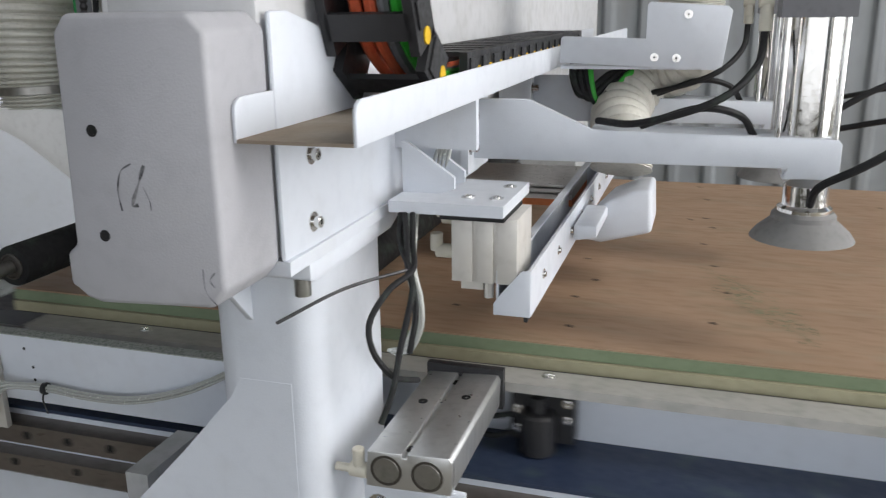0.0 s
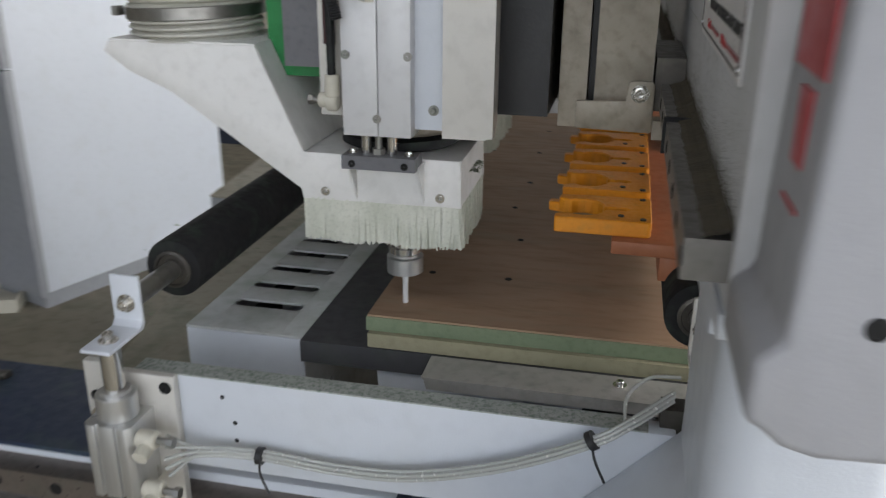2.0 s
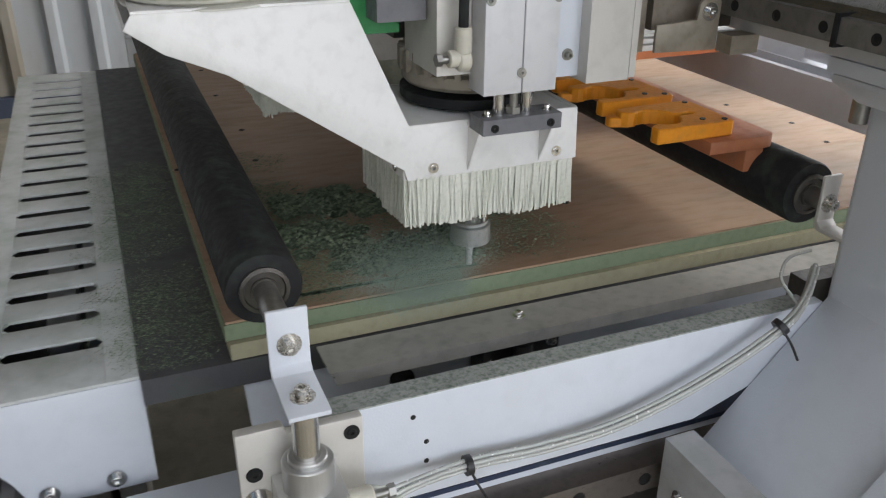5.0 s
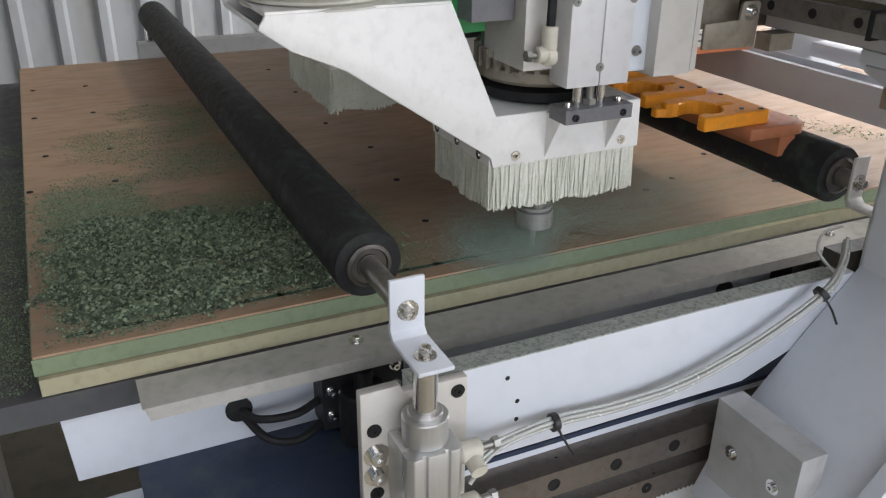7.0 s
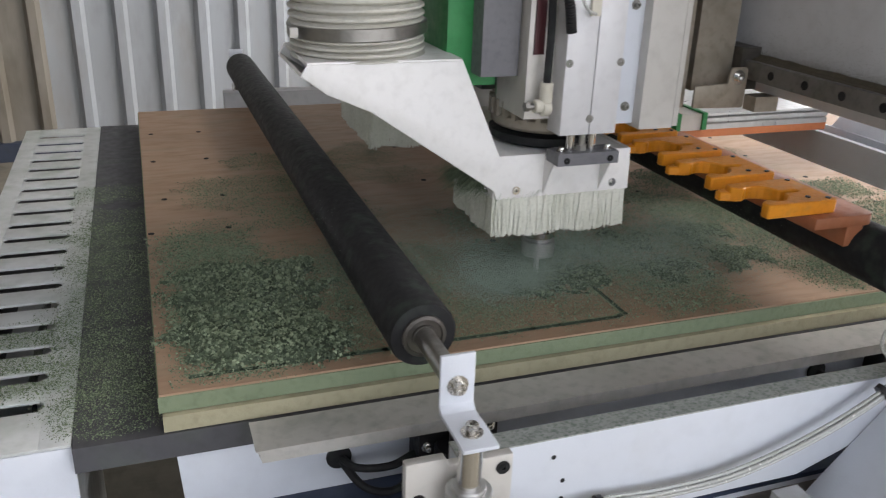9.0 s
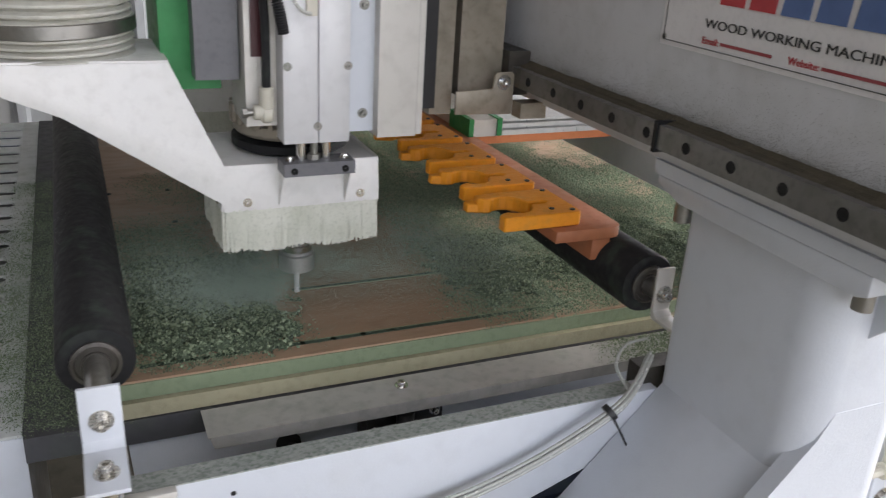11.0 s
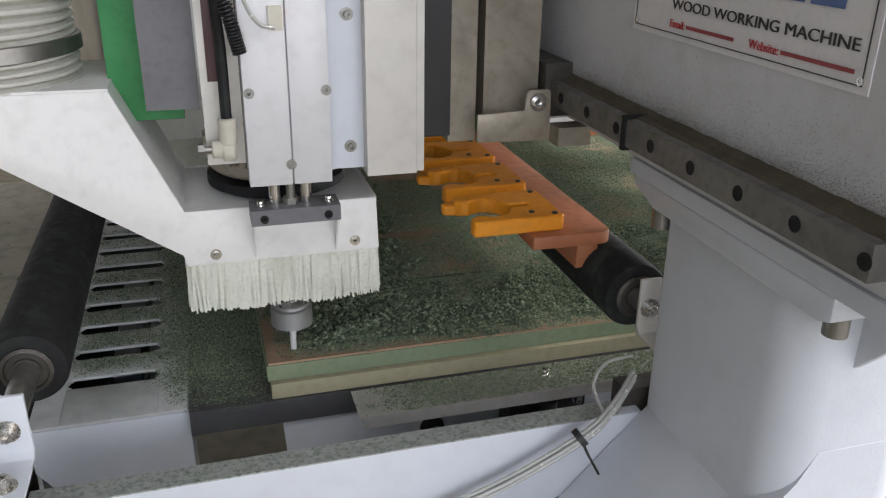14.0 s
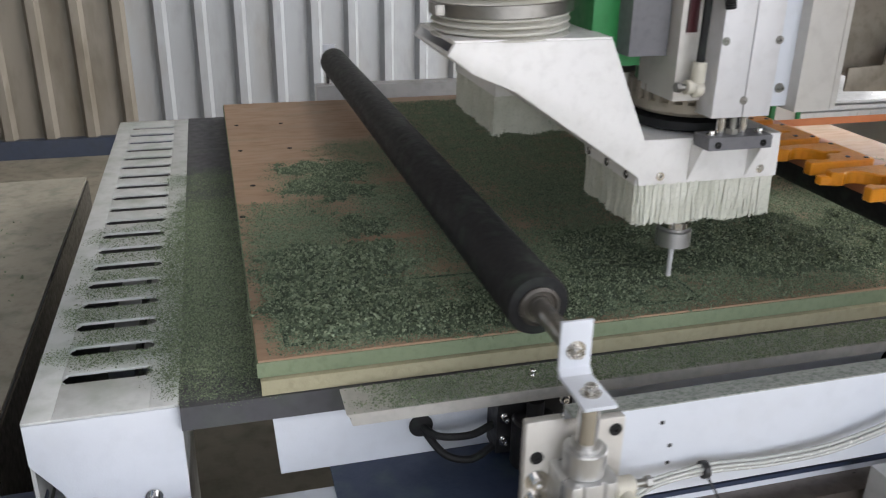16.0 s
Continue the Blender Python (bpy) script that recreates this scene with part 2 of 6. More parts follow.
brown_dust = material("brown_rail_dust", (0.085, 0.07, 0.045), 0.95, 0, (0.045, 0.038, 0.026), 60, 0.7, 0.6, 500)
sign_print = material("sign_small_print", (0.34, 0.06, 0.07), 0.5)
led_red = glowing("red_led", (1, 0.05, 0.05), 6)
led_green = glowing("green_lamp", (0.05, 1, 0.1), 2)


# ---- shapes ----
def B():
    return bmesh.new()


def box(bm, x0, x1, y0, y1, z0, z1, m=None):
    vs = [bm.verts.new((x, y, z)) for x in (x0, x1) for y in (y0, y1) for z in (z0, z1)]
    for f in ((0, 1, 3, 2), (4, 6, 7, 5), (0, 4, 5, 1), (2, 3, 7, 6), (0, 2, 6, 4), (1, 5, 7, 3)):
        bm.faces.new([vs[i] for i in f])
    if m:
        for v in vs:
            v.co = m @ v.co
    return vs


def prism(bm, pts, axis, a, b):
    """A polygon drawn in the plane across axis, drawn out from a to b."""
    def at(p, h):
        return {"x": (h, p[0], p[1]), "y": (p[0], h, p[1]), "z": (p[0], p[1], h)}[axis]
    lo, hi = [bm.verts.new(at(p, a)) for p in pts], [bm.verts.new(at(p, b)) for p in pts]
    n = len(pts)
    fs = [bm.faces.new(lo), bm.faces.new(list(reversed(hi)))]
    fs += [bm.faces.new((lo[i], hi[i], hi[(i + 1) % n], lo[(i + 1) % n])) for i in range(n)]
    bmesh.ops.recalc_face_normals(bm, faces=fs)


def turned(bm, profile, m, seg=20):
    """A lathe shape: (radius, height) along m's z."""
    rings = []
    for r, h in profile:
        rings.append([bm.verts.new(m @ Vector((r * math.cos(i * math.tau / seg), r * math.sin(i * math.tau / seg), h))) for i in range(seg)])
    fs = []
    for a, b in zip(rings, rings[1:]):
        fs += [bm.faces.new((a[i], a[(i + 1) % seg], b[(i + 1) % seg], b[i])) for i in range(seg)]
    fs += [bm.faces.new(list(reversed(rings[0]))), bm.faces.new(rings[-1])]
    for f in fs[:-2]:
        f.smooth = True
    bmesh.ops.recalc_face_normals(bm, faces=fs)


def towards(p, d):
    """A pose at p whose z points along d."""
    return Matrix.Translation(p) @ Vector(d).to_track_quat("Z", "Y").to_matrix().to_4x4()


def cyl(bm, p, d, r, h, seg=20, chamfer=0.0):
    c = chamfer
    turned(bm, [(r - c, 0), (r, c), (r, h - c), (r - c, h)] if c else [(r, 0), (r, h)], towards(p, d), seg)


def bolt_shape(bm, p, d, r=0.0055, h=0.007):
    """A socket-head screw with its washer."""
    m = towards(p, d)
    turned(bm, [(r * 1.7, 0), (r * 1.7, 0.0012), (r, 0.0012), (r, h - 0.0006), (r * 0.9, h), (r * 0.5, h), (r * 0.45, h - 0.003)], m, 12)


def spline(pts, steps=8):
    out, p = [], [Vector(q) for q in pts]
    p = [p[0] * 2 - p[1]] + p + [p[-1] * 2 - p[-2]]
    for i in range(1, len(p) - 2):
        for k in range(steps):
            t = k / steps
            a, b, c, d = p[i - 1], p[i], p[i + 1], p[i + 2]
            out.append(0.5 * (2 * b + (c - a) * t + (2 * a - 5 * b + 4 * c - d) * t * t + (3 * b - a - 3 * c + d) * t ** 3))
    return out + [p[-2]]


def pipe(bm, pts, r, seg=8, steps=8, radii=None):
    path = spline(pts, steps) if steps else [Vector(q) for q in pts]
    up, rings = Vector((0.21, 0.13, 0.97)), []
    for i, q in enumerate(path):
        d = (path[min(i + 1, len(path) - 1)] - path[max(i - 1, 0)]).normalized()
        a = d.cross(up)
        if a.length < 1e-3:
            a = d.cross(Vector((1, 0, 0)))
        a.normalize()
        b = d.cross(a)
        rr = radii(i / (len(path) - 1)) if radii else r
        rings.append([bm.verts.new(q + rr * (a * math.cos(k * math.tau / seg) + b * math.sin(k * math.tau / seg))) for k in range(seg)])
    fs = []
    for a, b in zip(rings, rings[1:]):
        fs += [bm.faces.new((a[k], a[(k + 1) % seg], b[(k + 1) % seg], b[k])) for k in range(seg)]
    for f in fs:
        f.smooth = True
    fs += [bm.faces.new(rings[0]), bm.faces.new(list(reversed(rings[-1])))]
    bmesh.ops.recalc_face_normals(bm, faces=fs)


def part(name, bm, mat, parent=None, label="", bevel=0.0, seg=2):
    if bevel:
        es = [e for e in bm.edges if len(e.link_faces) == 2 and e.calc_face_angle(0) > 0.6]
        bmesh.ops.bevel(bm, geom=es, offset=bevel, segments=seg, profile=0.5, affect="EDGES", clamp_overlap=True)
    me = bpy.data.meshes.new(name)
    bm.to_mesh(me)
    bm.free()
    me.materials.append(mat)
    for p in me.polygons:
        p.use_smooth = True
    me.set_sharp_from_angle(angle=radians(38))
    ob = new(name, me)
    if parent:
        ob.parent = parent
    return tagged(ob, label)


def thing(name, label, category, group="", kind=""):
    return tagged(new(name), label, category, group, kind)


def bolts(parent, places, d, r=0.0055, h=0.007, mat=None, name="screw"):
    for p in places:
        bm = B()
        bolt_shape(bm, p, d, r, h)
        part(name, bm, mat or chrome, parent)


def ribbed(bm, pts, r, pitch, depth=0.004, seg=24):
    path = spline(pts, 14)
    n = max(8, int(sum((a - b).length for a, b in zip(path, path[1:])) / pitch))
    m = n * 6
    dense = []
    for i in range(m + 1):
        f = i / m * (len(path) - 1)
        k = min(int(f), len(path) - 2)
        dense.append(path[k].lerp(path[k + 1], f - k))
    pipe(bm, dense, r, seg, 0, lambda u: r - depth * (0.5 - 0.5 * math.cos(u * n * math.tau)) ** 2)


# ---- the shed ----
ground = part("floor", (lambda bm: (box(bm, -9, 11, -5.2, 9, -0.2, 0), bm)[1])(B()), floor_mat)
tagged(ground, "dusty brown concrete workshop floor with scattered sawdust", "floor", kind="structure")
bm = B()
# ribbed sheet: flat pans with raised ribs
pts, x = [], -9.0
while x < -0.9:
    pts += [(x, 4.2), (x + 0.125, 4.2), (x + 0.145, 4.165), (x + 0.185, 4.165), (x + 0.205, 4.2)]
    x += 0.205
pts += [(x, 4.2), (x, 4.3), (-9, 4.3)]
prism(bm, pts, "z", 0.10, 5.2)
wall_north = tagged(part("wall_north", bm, wall_stained), "weathered white ribbed metal sheet wall with stains", "wall", kind="structure")
bm, pts = B(), []
x0 = x
while x < 4.0:
    pts += [(x, 4.2), (x + 0.125, 4.2), (x + 0.145, 4.165), (x + 0.185, 4.165), (x + 0.205, 4.2)]
    x += 0.205
pts += [(x, 4.2), (x, 4.3), (x0, 4.3)]
prism(bm, pts, "z", 0.10, 5.2)
part("wall_sheet", bm, wall_metal, wall_north, "cleaner pale blue-white ribbed sheet")
bm = B()
box(bm, -9, x, 4.15, 4.3, 0, 0.10)
part("plinth", bm, blue_paint, wall_north, "dark blue painted base rail", 0.004)
for z in (1.55, 3.1):
    bm = B()
    box(bm, -9, x, 4.1, 4.16, z, z + 0.12)
    part("wall_rail", bm, dusty_top, wall_north, "beige steel wall rail", 0.004)
bm = B()
pts, y = [], -5.2
while y < 4.2:
    pts += [(-5.6, y), (-5.6, y + 0.125), (-5.565, y + 0.145), (-5.565, y + 0.185), (-5.6, y + 0.205)]
    y += 0.205
pts += [(-5.6, y), (-5.7, y), (-5.7, -5.2)]
prism(bm, pts, "z", 0, 5.2)
wall_west = tagged(part("wall_west", bm, wall_stained), "weathered white ribbed metal sheet wall with stains", "wall", kind="structure")
bm = B()
box(bm, -5.7, 7.2, -5.3, -5.2, 4.3, 5.2)
for x in (-5.6, -4.4, 5.4, 7.0):
    box(bm, x, x + 0.2, -5.3, -5.2, 0, 4.3)
tagged(part("wall_south", bm, roof_metal), "open side of the shed between steel posts", "wall", kind="structure")
bm = B()
box(bm, 7.1, 7.2, -5.2, -2.4, 0, 5.2)
box(bm, 7.1, 7.2, -2.4, 4.2, 3.8, 5.2)
tagged(part("wall_east", bm, wall_metal), "end wall with a wide open doorway", "wall", kind="structure")
bm = B()
box(bm, -5.7, 7.2, -5.3, 4.3, 5.2, 5.3)
tagged(part("ceiling", bm, roof_metal), "grey metal sheet roof of the shed", "ceiling", kind="structure")

# ---- machine bed ----
bed = thing("machine_bed", "white steel router bed with black table and linear rail", "machine bed")
TOP = 0.824
bm = B()
prism(bm, [(-0.965, 0.712), (-0.965, 0.53), (-0.76, 0.50), (-0.76, 0.30), (3.4, 0.30), (3.4, 0.712)], "y", 0.055, 0.16)
part("side_beam", bm, white, bed, "", 0.003)
bm = B()
prism(bm, [(-0.46, 0.712), (-0.46, 0.30), (3.4, 0.30), (3.4, 0.712)], "y", 1.46, 1.56)
part("side_beam", bm, white, bed, "", 0.003)
for x in (-0.15, 1.1, 2.4):
    bm = B()
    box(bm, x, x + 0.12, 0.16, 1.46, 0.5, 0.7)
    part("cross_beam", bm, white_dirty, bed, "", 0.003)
for x in (-0.6, 1.2, 3.1):
    for y in (0.06, 1.46):
        bm = B()
        box(bm, x, x + 0.12, y, y + 0.1, 0.02, 0.31)
        cyl(bm, (x + 0.06, y + 0.05, 0), (0, 0, 1), 0.045, 0.03)
        part("foot", bm, white_dirty, bed)
bm = B()
box(bm, -1.02, -0.60, 0.05, 0.22, 0.712, 0.718)
part("mat", bm, blue_mat, bed, "dark blue rubber mat on the bed ledge", 0.002)
bm = B()
box(bm, -0.30, 3.4, 0.05, 0.30, 0.712, 0.718)
part("mat", bm, blue_mat, bed, "dark blue rubber mat on the bed ledge", 0.002)
bm = B()
box(bm, -0.453, 3.2, 0.178, 1.45, TOP - 0.028, TOP)
part("table", bm, table_black, bed, "black phenolic table top with dust", 0.002)
bm = B()
prism(bm, [(-0.355, 0.718), (3.2, 0.718), (3.2, TOP - 0.03), (-0.36, TOP - 0.03)], "y", 0.185, 0.192)
part("skirt_plate", bm, white, bed, "white sheet below the table edge", 0.001)
bm = B()
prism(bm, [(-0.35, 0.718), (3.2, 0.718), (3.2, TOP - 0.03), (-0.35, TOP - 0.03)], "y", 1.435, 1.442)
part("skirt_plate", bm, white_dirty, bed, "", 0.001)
bm = B()
prism(bm, [(-0.289, TOP + 0.005), (3.2, TOP + 0.005), (3.2, TOP), (-0.284, TOP)], "y", 0.117, 0.168)
prism(bm, [(-0.286, TOP), (3.2, TOP), (3.2, TOP - 0.009), (-0.283, TOP - 0.009)], "y", 0.117, 0.122)
part("edge_strip", bm, strip_steel, bed, "worn steel edge strip dusted green")
bolts(bed, [(-0.077 + 0.66 * i, 0.149, TOP + 0.005) for i in range(5)], (0, 0, 1), 0.0045, 0.006)
# rails and rack on the near side
bm = B()
box(bm, -0.965, 3.4, 0.022, 0.055, 0.668, 0.700)
part("linear_rail", bm, bed_rail, bed, "brown-grey oily linear rail", 0.003)
for i in range(50):
    bm = B()
    turned(bm, [(0.0075, 0), (0.0075, 0.001), (0.005, 0.0012), (0.0048, 0.0006)], towards((-0.93 + 0.0785 * i, 0.0222, 0.684), (0, -1, 0)), 12)
    part("rail_hole", bm, black_hole, bed)
bm = B()
pts = [(-0.80, 0.642), (3.3, 0.642), (3.3, 0.614)]
x = 3.3
while x > -0.79:
    pts += [(x - 0.0016, 0.609), (x - 0.0047, 0.609), (x - 0.0063, 0.614)]
    x -= 0.0063
pts += [(-0.80, 0.614)]
prism(bm, pts, "y", 0.026, 0.056)
part("gear_rack", bm, bed_rail, bed, "toothed steel gear rack")
bolts(bed, [(-0.74 + 0.12 * i, 0.0262, 0.630) for i in range(20)], (0, -1, 0), 0.004, 0.0015, black_hole, "rack_hole")
bm = B()
box(bm, -0.975, -0.945, 0.02, 0.05, 0.668, 0.705)
part("rail_stop", bm, dark_steel, bed, "", 0.004)
bm = B()
box(bm, -0.965, -0.895, 0.03, 0.056, 0.535, 0.605)
stop = part("stop_plate", bm, black_plastic, bed, "black end stop plate", 0.004)
bm = B()
turned(bm, [(0.020, 0), (0.022, 0.004), (0.022, 0.034), (0.019, 0.038), (0.006, 0.038), (0.005, 0.03)], towards((-0.955, 0.03, 0.575), (-0.35, -1, 0)), 20)
part("bumper", bm, urethane, stop, "yellow urethane bumper")
bolts(stop, [(-0.915, 0.03, 0.585), (-0.915, 0.03, 0.553)], (0, -1, 0), 0.006, 0.008)
# grey strip on the white beam, painting the shadow under the rail
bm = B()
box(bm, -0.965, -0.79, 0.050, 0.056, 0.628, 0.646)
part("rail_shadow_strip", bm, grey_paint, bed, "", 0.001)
# vacuum valves below the table
for x in (-0.07, 0.575, 1.22):
    bm = B()
    box(bm, x - 0.045, x + 0.045, 0.150, 0.184, 0.728, 0.800)
    v = part("vacuum_valve", bm, black_plastic, bed, "black vacuum valve block", 0.003)
    bm = B()
    cyl(bm, (x - 0.005, 0.138, 0.718), (0, 0, 1), 0.026, 0.062, 24, 0.003)
    cyl(bm, (x - 0.005, 0.138, 0.78), (0, 0, 1), 0.010, 0.022, 16)
    part("valve_body", bm, black_plastic, v)
    bm = B()
    pipe(bm, [(x - 0.045, 0.165, 0.758), (x - 0.075, 0.155, 0.755), (x - 0.11, 0.165, 0.753), (x - 0.125, 0.187, 0.757)], 0.0045)
    pipe(bm, [(x - 0.045, 0.160, 0.732), (x - 0.075, 0.150, 0.726), (x - 0.105, 0.155, 0.735), (x - 0.125, 0.187, 0.755)], 0.0045)
    part("hose", bm, black_rubber, v, "black rubber air hose")
    bm = B()
    turned(bm, [(0.014, 0), (0.014, 0.003), (0.008, 0.004)], towards((x - 0.125, 0.185, 0.757), (0, -1, 0)), 16)
    part("grommet", bm, black_rubber, v)
    bolts(v, [(x + 0.035, 0.150, 0.79), (x + 0.035, 0.150, 0.765), (x - 0.036, 0.150, 0.775), (x - 0.036, 0.150, 0.745)], (0, -1, 0), 0.004, 0.007)
# unseen sheet, added to keep end daylight off the infeed cabinet's side
bm = B()
box(bm, -0.598, -0.585, 0.20, 1.43, 0.03, 0.70)
part("end_panel", bm, white_dirty, bed, "unseen white sheet added to block light under the cover", 0.002)
# slotted cover plate at the bed's end
cover = thing("slotted_cover", "white sheet metal cover with a row of slots, dusted green", "machine cover")
y0, y1, xa, xb, sl, sr = 0.187, 1.443, -0.606, -0.453, -0.577, -0.483
SLOT = 0.0105
ys = [0.266 + 0.0617 * i for i in range(19)]
bm = B()
z0, z1 = TOP - 0.0035, TOP
edges = [y0] + [v for y in ys for v in (y - SLOT, y + SLOT)] + [y1]
box(bm, xa, sl, y0, y1, z0, z1)
box(bm, sr, xb - 0.001, y0, y1, z0, z1)
for a, b in zip(edges[::2], edges[1::2]):
    box(bm, sl, sr, a, b, z0, z1)
for y in ys:
    for s, cx in ((1, sl), (-1, sr)):
        arc = [(cx + s * (SLOT - SLOT * math.sin(k * math.pi / 6)), y + SLOT * math.cos(k * math.pi / 6)) for k in range(4)]
        prism(bm, [(cx, y + SLOT)] + arc[1:], "z", z0, z1)
        arc = [(p, 2 * y - q) for p, q in arc]
        prism(bm, [(cx, y - SLOT)] + arc[1:], "z", z0, z1)
part("slotted_top", bm, cover_paint, cover, "white slotted top dusted green", 0.0006)
bm = B()
prism(bm, [(xa, TOP - 0.004), (xb, TOP - 0.004), (xb, 0.70), (-0.565, 0.70), (-0.58, 0.735), (xa, 0.772)], "y", y0, y0 + 0.004)
part("front_plate", bm, white, cover, "", 0.001)
bm = B()
box(bm, xa, xa + 0.004, y0 + 0.004, y1, 0.70, TOP - 0.004)
box(bm, xb - 0.004, xb, y0 + 0.004, y1, 0.72, TOP - 0.03)
part("side_plate", bm, white_dirty, cover)
# added black sheet that gives the slots their inner darkness
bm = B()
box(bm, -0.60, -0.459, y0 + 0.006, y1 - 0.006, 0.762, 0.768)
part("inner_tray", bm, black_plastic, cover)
for x in (-0.54, -0.50):
    bm = B()
    box(bm, x, x + 0.03, 0.60, 0.33, 0.03, 0.8)
    part("support_leg", bm, white_dirty, cover)
bolts(cover, [(-0.55, 0.185, 0.715), (-0.49, 0.185, 0.715)], (0, -1, 0))

# low infeed cabinet beyond the cover
infeed = thing("infeed_cabinet", "low white steel cabinet with a dusty cream top", "cabinet")
outline = [(-0.735, 0.36), (-0.745, 1.76), (-1.21, 1.74), (-1.18, 1.34), (-1.06, 1.33), (-0.88, 0.36)]
# the white body is coloured grey to hold the shade on its side
bm = B()
prism(bm, outline, "z", 0.02, 0.597)
part("body", bm, grey_paint, infeed, "", 0.006)
bm = B()
prism(bm, outline, "z", 0.597, 0.603)
part("top", bm, dusty_top, infeed, "dusty cream top sheet", 0.001)
# added near-black sheet: the side's shade is put into its colour
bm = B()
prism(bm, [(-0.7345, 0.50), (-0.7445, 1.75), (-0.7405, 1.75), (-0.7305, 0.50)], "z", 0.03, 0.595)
part("side_sheet", bm, dark_steel, infeed, "dark sheet with the cabinet side's shade in its colour")

# ---- boards on the table ----
spoil = tagged(part("spoil_board", (lambda bm: (box(bm, -0.369, 2.065, 0.180, 1.403, TOP + 0.001, TOP + 0.0185), bm)[1])(B()), mdf_cream, None, "", 0.0012), "cream fibreboard spoil board lying on the table", "board")
sheet = thing("green_core_board", "brown laminated sheet with green moisture-resistant core", "board")
bm = B()
box(bm, -0.372, 2.068, 0.186, 1.406, TOP + 0.0195, TOP + 0.037)
part("core", bm, mdf_green, sheet, "green fibreboard core", 0.0008)
BT = TOP + 0.0395
bm = B()
box(bm, -0.3705, 2.0665, 0.1875, 1.4045, TOP + 0.037, BT)
part("laminate", bm, mdf_top, sheet, "brown laminate face", 0.0006)
holes = [(x, y) for x in (-0.345, -0.24, 0.1, 0.45, 0.8, 1.15, 1.5, 1.85) for y in (0.33, 0.48, 0.63, 0.78, 1.0, 1.2)] + [(0.59, 0.62), (0.59, 0.494), (0.594, 0.397), (0.597, 0.262), (0.406, 0.307), (0.762, 1.347), (0.768, 0.982), (0.787, 0.92)]
bm0 = B()
cyl(bm0, (0, 0, 0), (0, 0, 1), 0.0045, 0.0006, 14)
hm = bpy.data.meshes.new("drill_hole")
bm0.to_mesh(hm)
bm0.free()
hm.materials.append(black_hole)
for x, y in holes:
    h = new("drill_hole", hm)
    h.parent = sheet
    h.location = (x + 0.02 * math.sin(31 * y + 7 * x), y, BT)
# ---- gantry ----
gantry = thing("gantry", "white steel gantry on carriages with rollers and beam", "machine gantry")
# beam
bm = B()
prism(bm, [(0.432, 1.098), (0.432, 1.46), (0.585, 1.46), (0.585, 1.098)], "y", -0.25, 2.05)
part("beam", bm, beam_face, gantry, "white painted beam with brown dust along the rail", 0.004)
bm = B()
box(bm, 0.424, 0.592, 1.60, 1.85, 0.75, 1.10)
part("far_leg", bm, white_dirty, gantry, "", 0.01, 3)
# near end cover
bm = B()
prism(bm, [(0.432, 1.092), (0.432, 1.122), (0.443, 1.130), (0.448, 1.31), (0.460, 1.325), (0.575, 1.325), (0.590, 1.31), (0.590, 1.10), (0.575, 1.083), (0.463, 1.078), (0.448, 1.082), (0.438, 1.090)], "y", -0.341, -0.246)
end_cover = part("end_cover", bm, grey_white, gantry, "greyish white steel end cover with marker scribble", 0.005, 3)
for z in (1.231, 1.141):
    bm = B()
    turned(bm, [(0.0052, 0), (0.0052, 0.0008), (0.0036, 0.001), (0.0034, 0.0006)], towards((0.476, -0.3408, z), (0, -1, 0)), 16)
    part("screw_hole", bm, black_hole, end_cover)
def stroke(pts, w=0.0022):
    bm, q = B(), spline(pts, 6)
    rows_ = []
    for i, a in enumerate(q):
        d = (q[min(i + 1, len(q) - 1)] - q[max(i - 1, 0)]).normalized()
        s = Vector((-d.z, 0, d.x)) * w * (0.7 + 0.3 * math.sin(0.8 * i))
        rows_.append((bm.verts.new(a + s), bm.verts.new(a - s)))
    for a, c in zip(rows_, rows_[1:]):
        bm.faces.new((a[0], a[1], c[1], c[0]))
    part("pen_stroke", bm, marker, end_cover, "faded black marker stroke")


yk = -0.3416
stroke([(0.511, yk, 1.205), (0.500, yk, 1.198), (0.495, yk, 1.182), (0.497, yk, 1.164)], 0.0009)
stroke([(0.523, yk, 1.204), (0.516, yk, 1.188), (0.508, yk, 1.170), (0.514, yk, 1.170)], 0.0018)
stroke([(0.520, yk, 1.186), (0.525, yk, 1.175), (0.526, yk, 1.166)], 0.0006)
stroke([(0.570, yk, 1.119), (0.571, yk, 1.099), (0.581, yk, 1.087)], 0.0006)
stroke([(0.581, yk, 1.116), (0.576, yk, 1.109), (0.580, yk, 1.103)], 0.0007)
# bevelled side plate with fork-lift lip
bm = B()
prism(bm, [(-0.246, 1.325), (-0.246, 1.098), (-0.216, 1.098), (-0.098, 1.072), (0.147, 1.086), (0.152, 1.24), (-0.21, 1.325)], "x", 0.590, 0.596)
part("side_plate", bm, white, gantry, "white bevelled side plate", 0.003)
bolts(gantry, [(0.596, -0.183, 1.19), (0.596, -0.185, 1.123)], (1, 0, 0), 0.006, 0.009)
# cable tray along the beam
bm = B()
lip = [(-0.312, 1.220), (1.9, 1.220), (1.9, 1.257), (-0.300, 1.257), (-0.307, 1.2545), (-0.311, 1.250), (-0.312, 1.244)]
for x in (0.591, 0.698):
    prism(bm, lip, "x", x, x + 0.003)
part("cable_tray", bm, white, gantry, "white folded sheet cable tray", 0.0006)
bm = B()
box(bm, 0.590, 0.70, 0.05, 0.062, 1.16, 1.22)
part("tray_bracket", bm, white, gantry, "", 0.002)
bm = B()
box(bm, 0.594, 0.698, -0.312, 1.9, 1.220, 1.223)
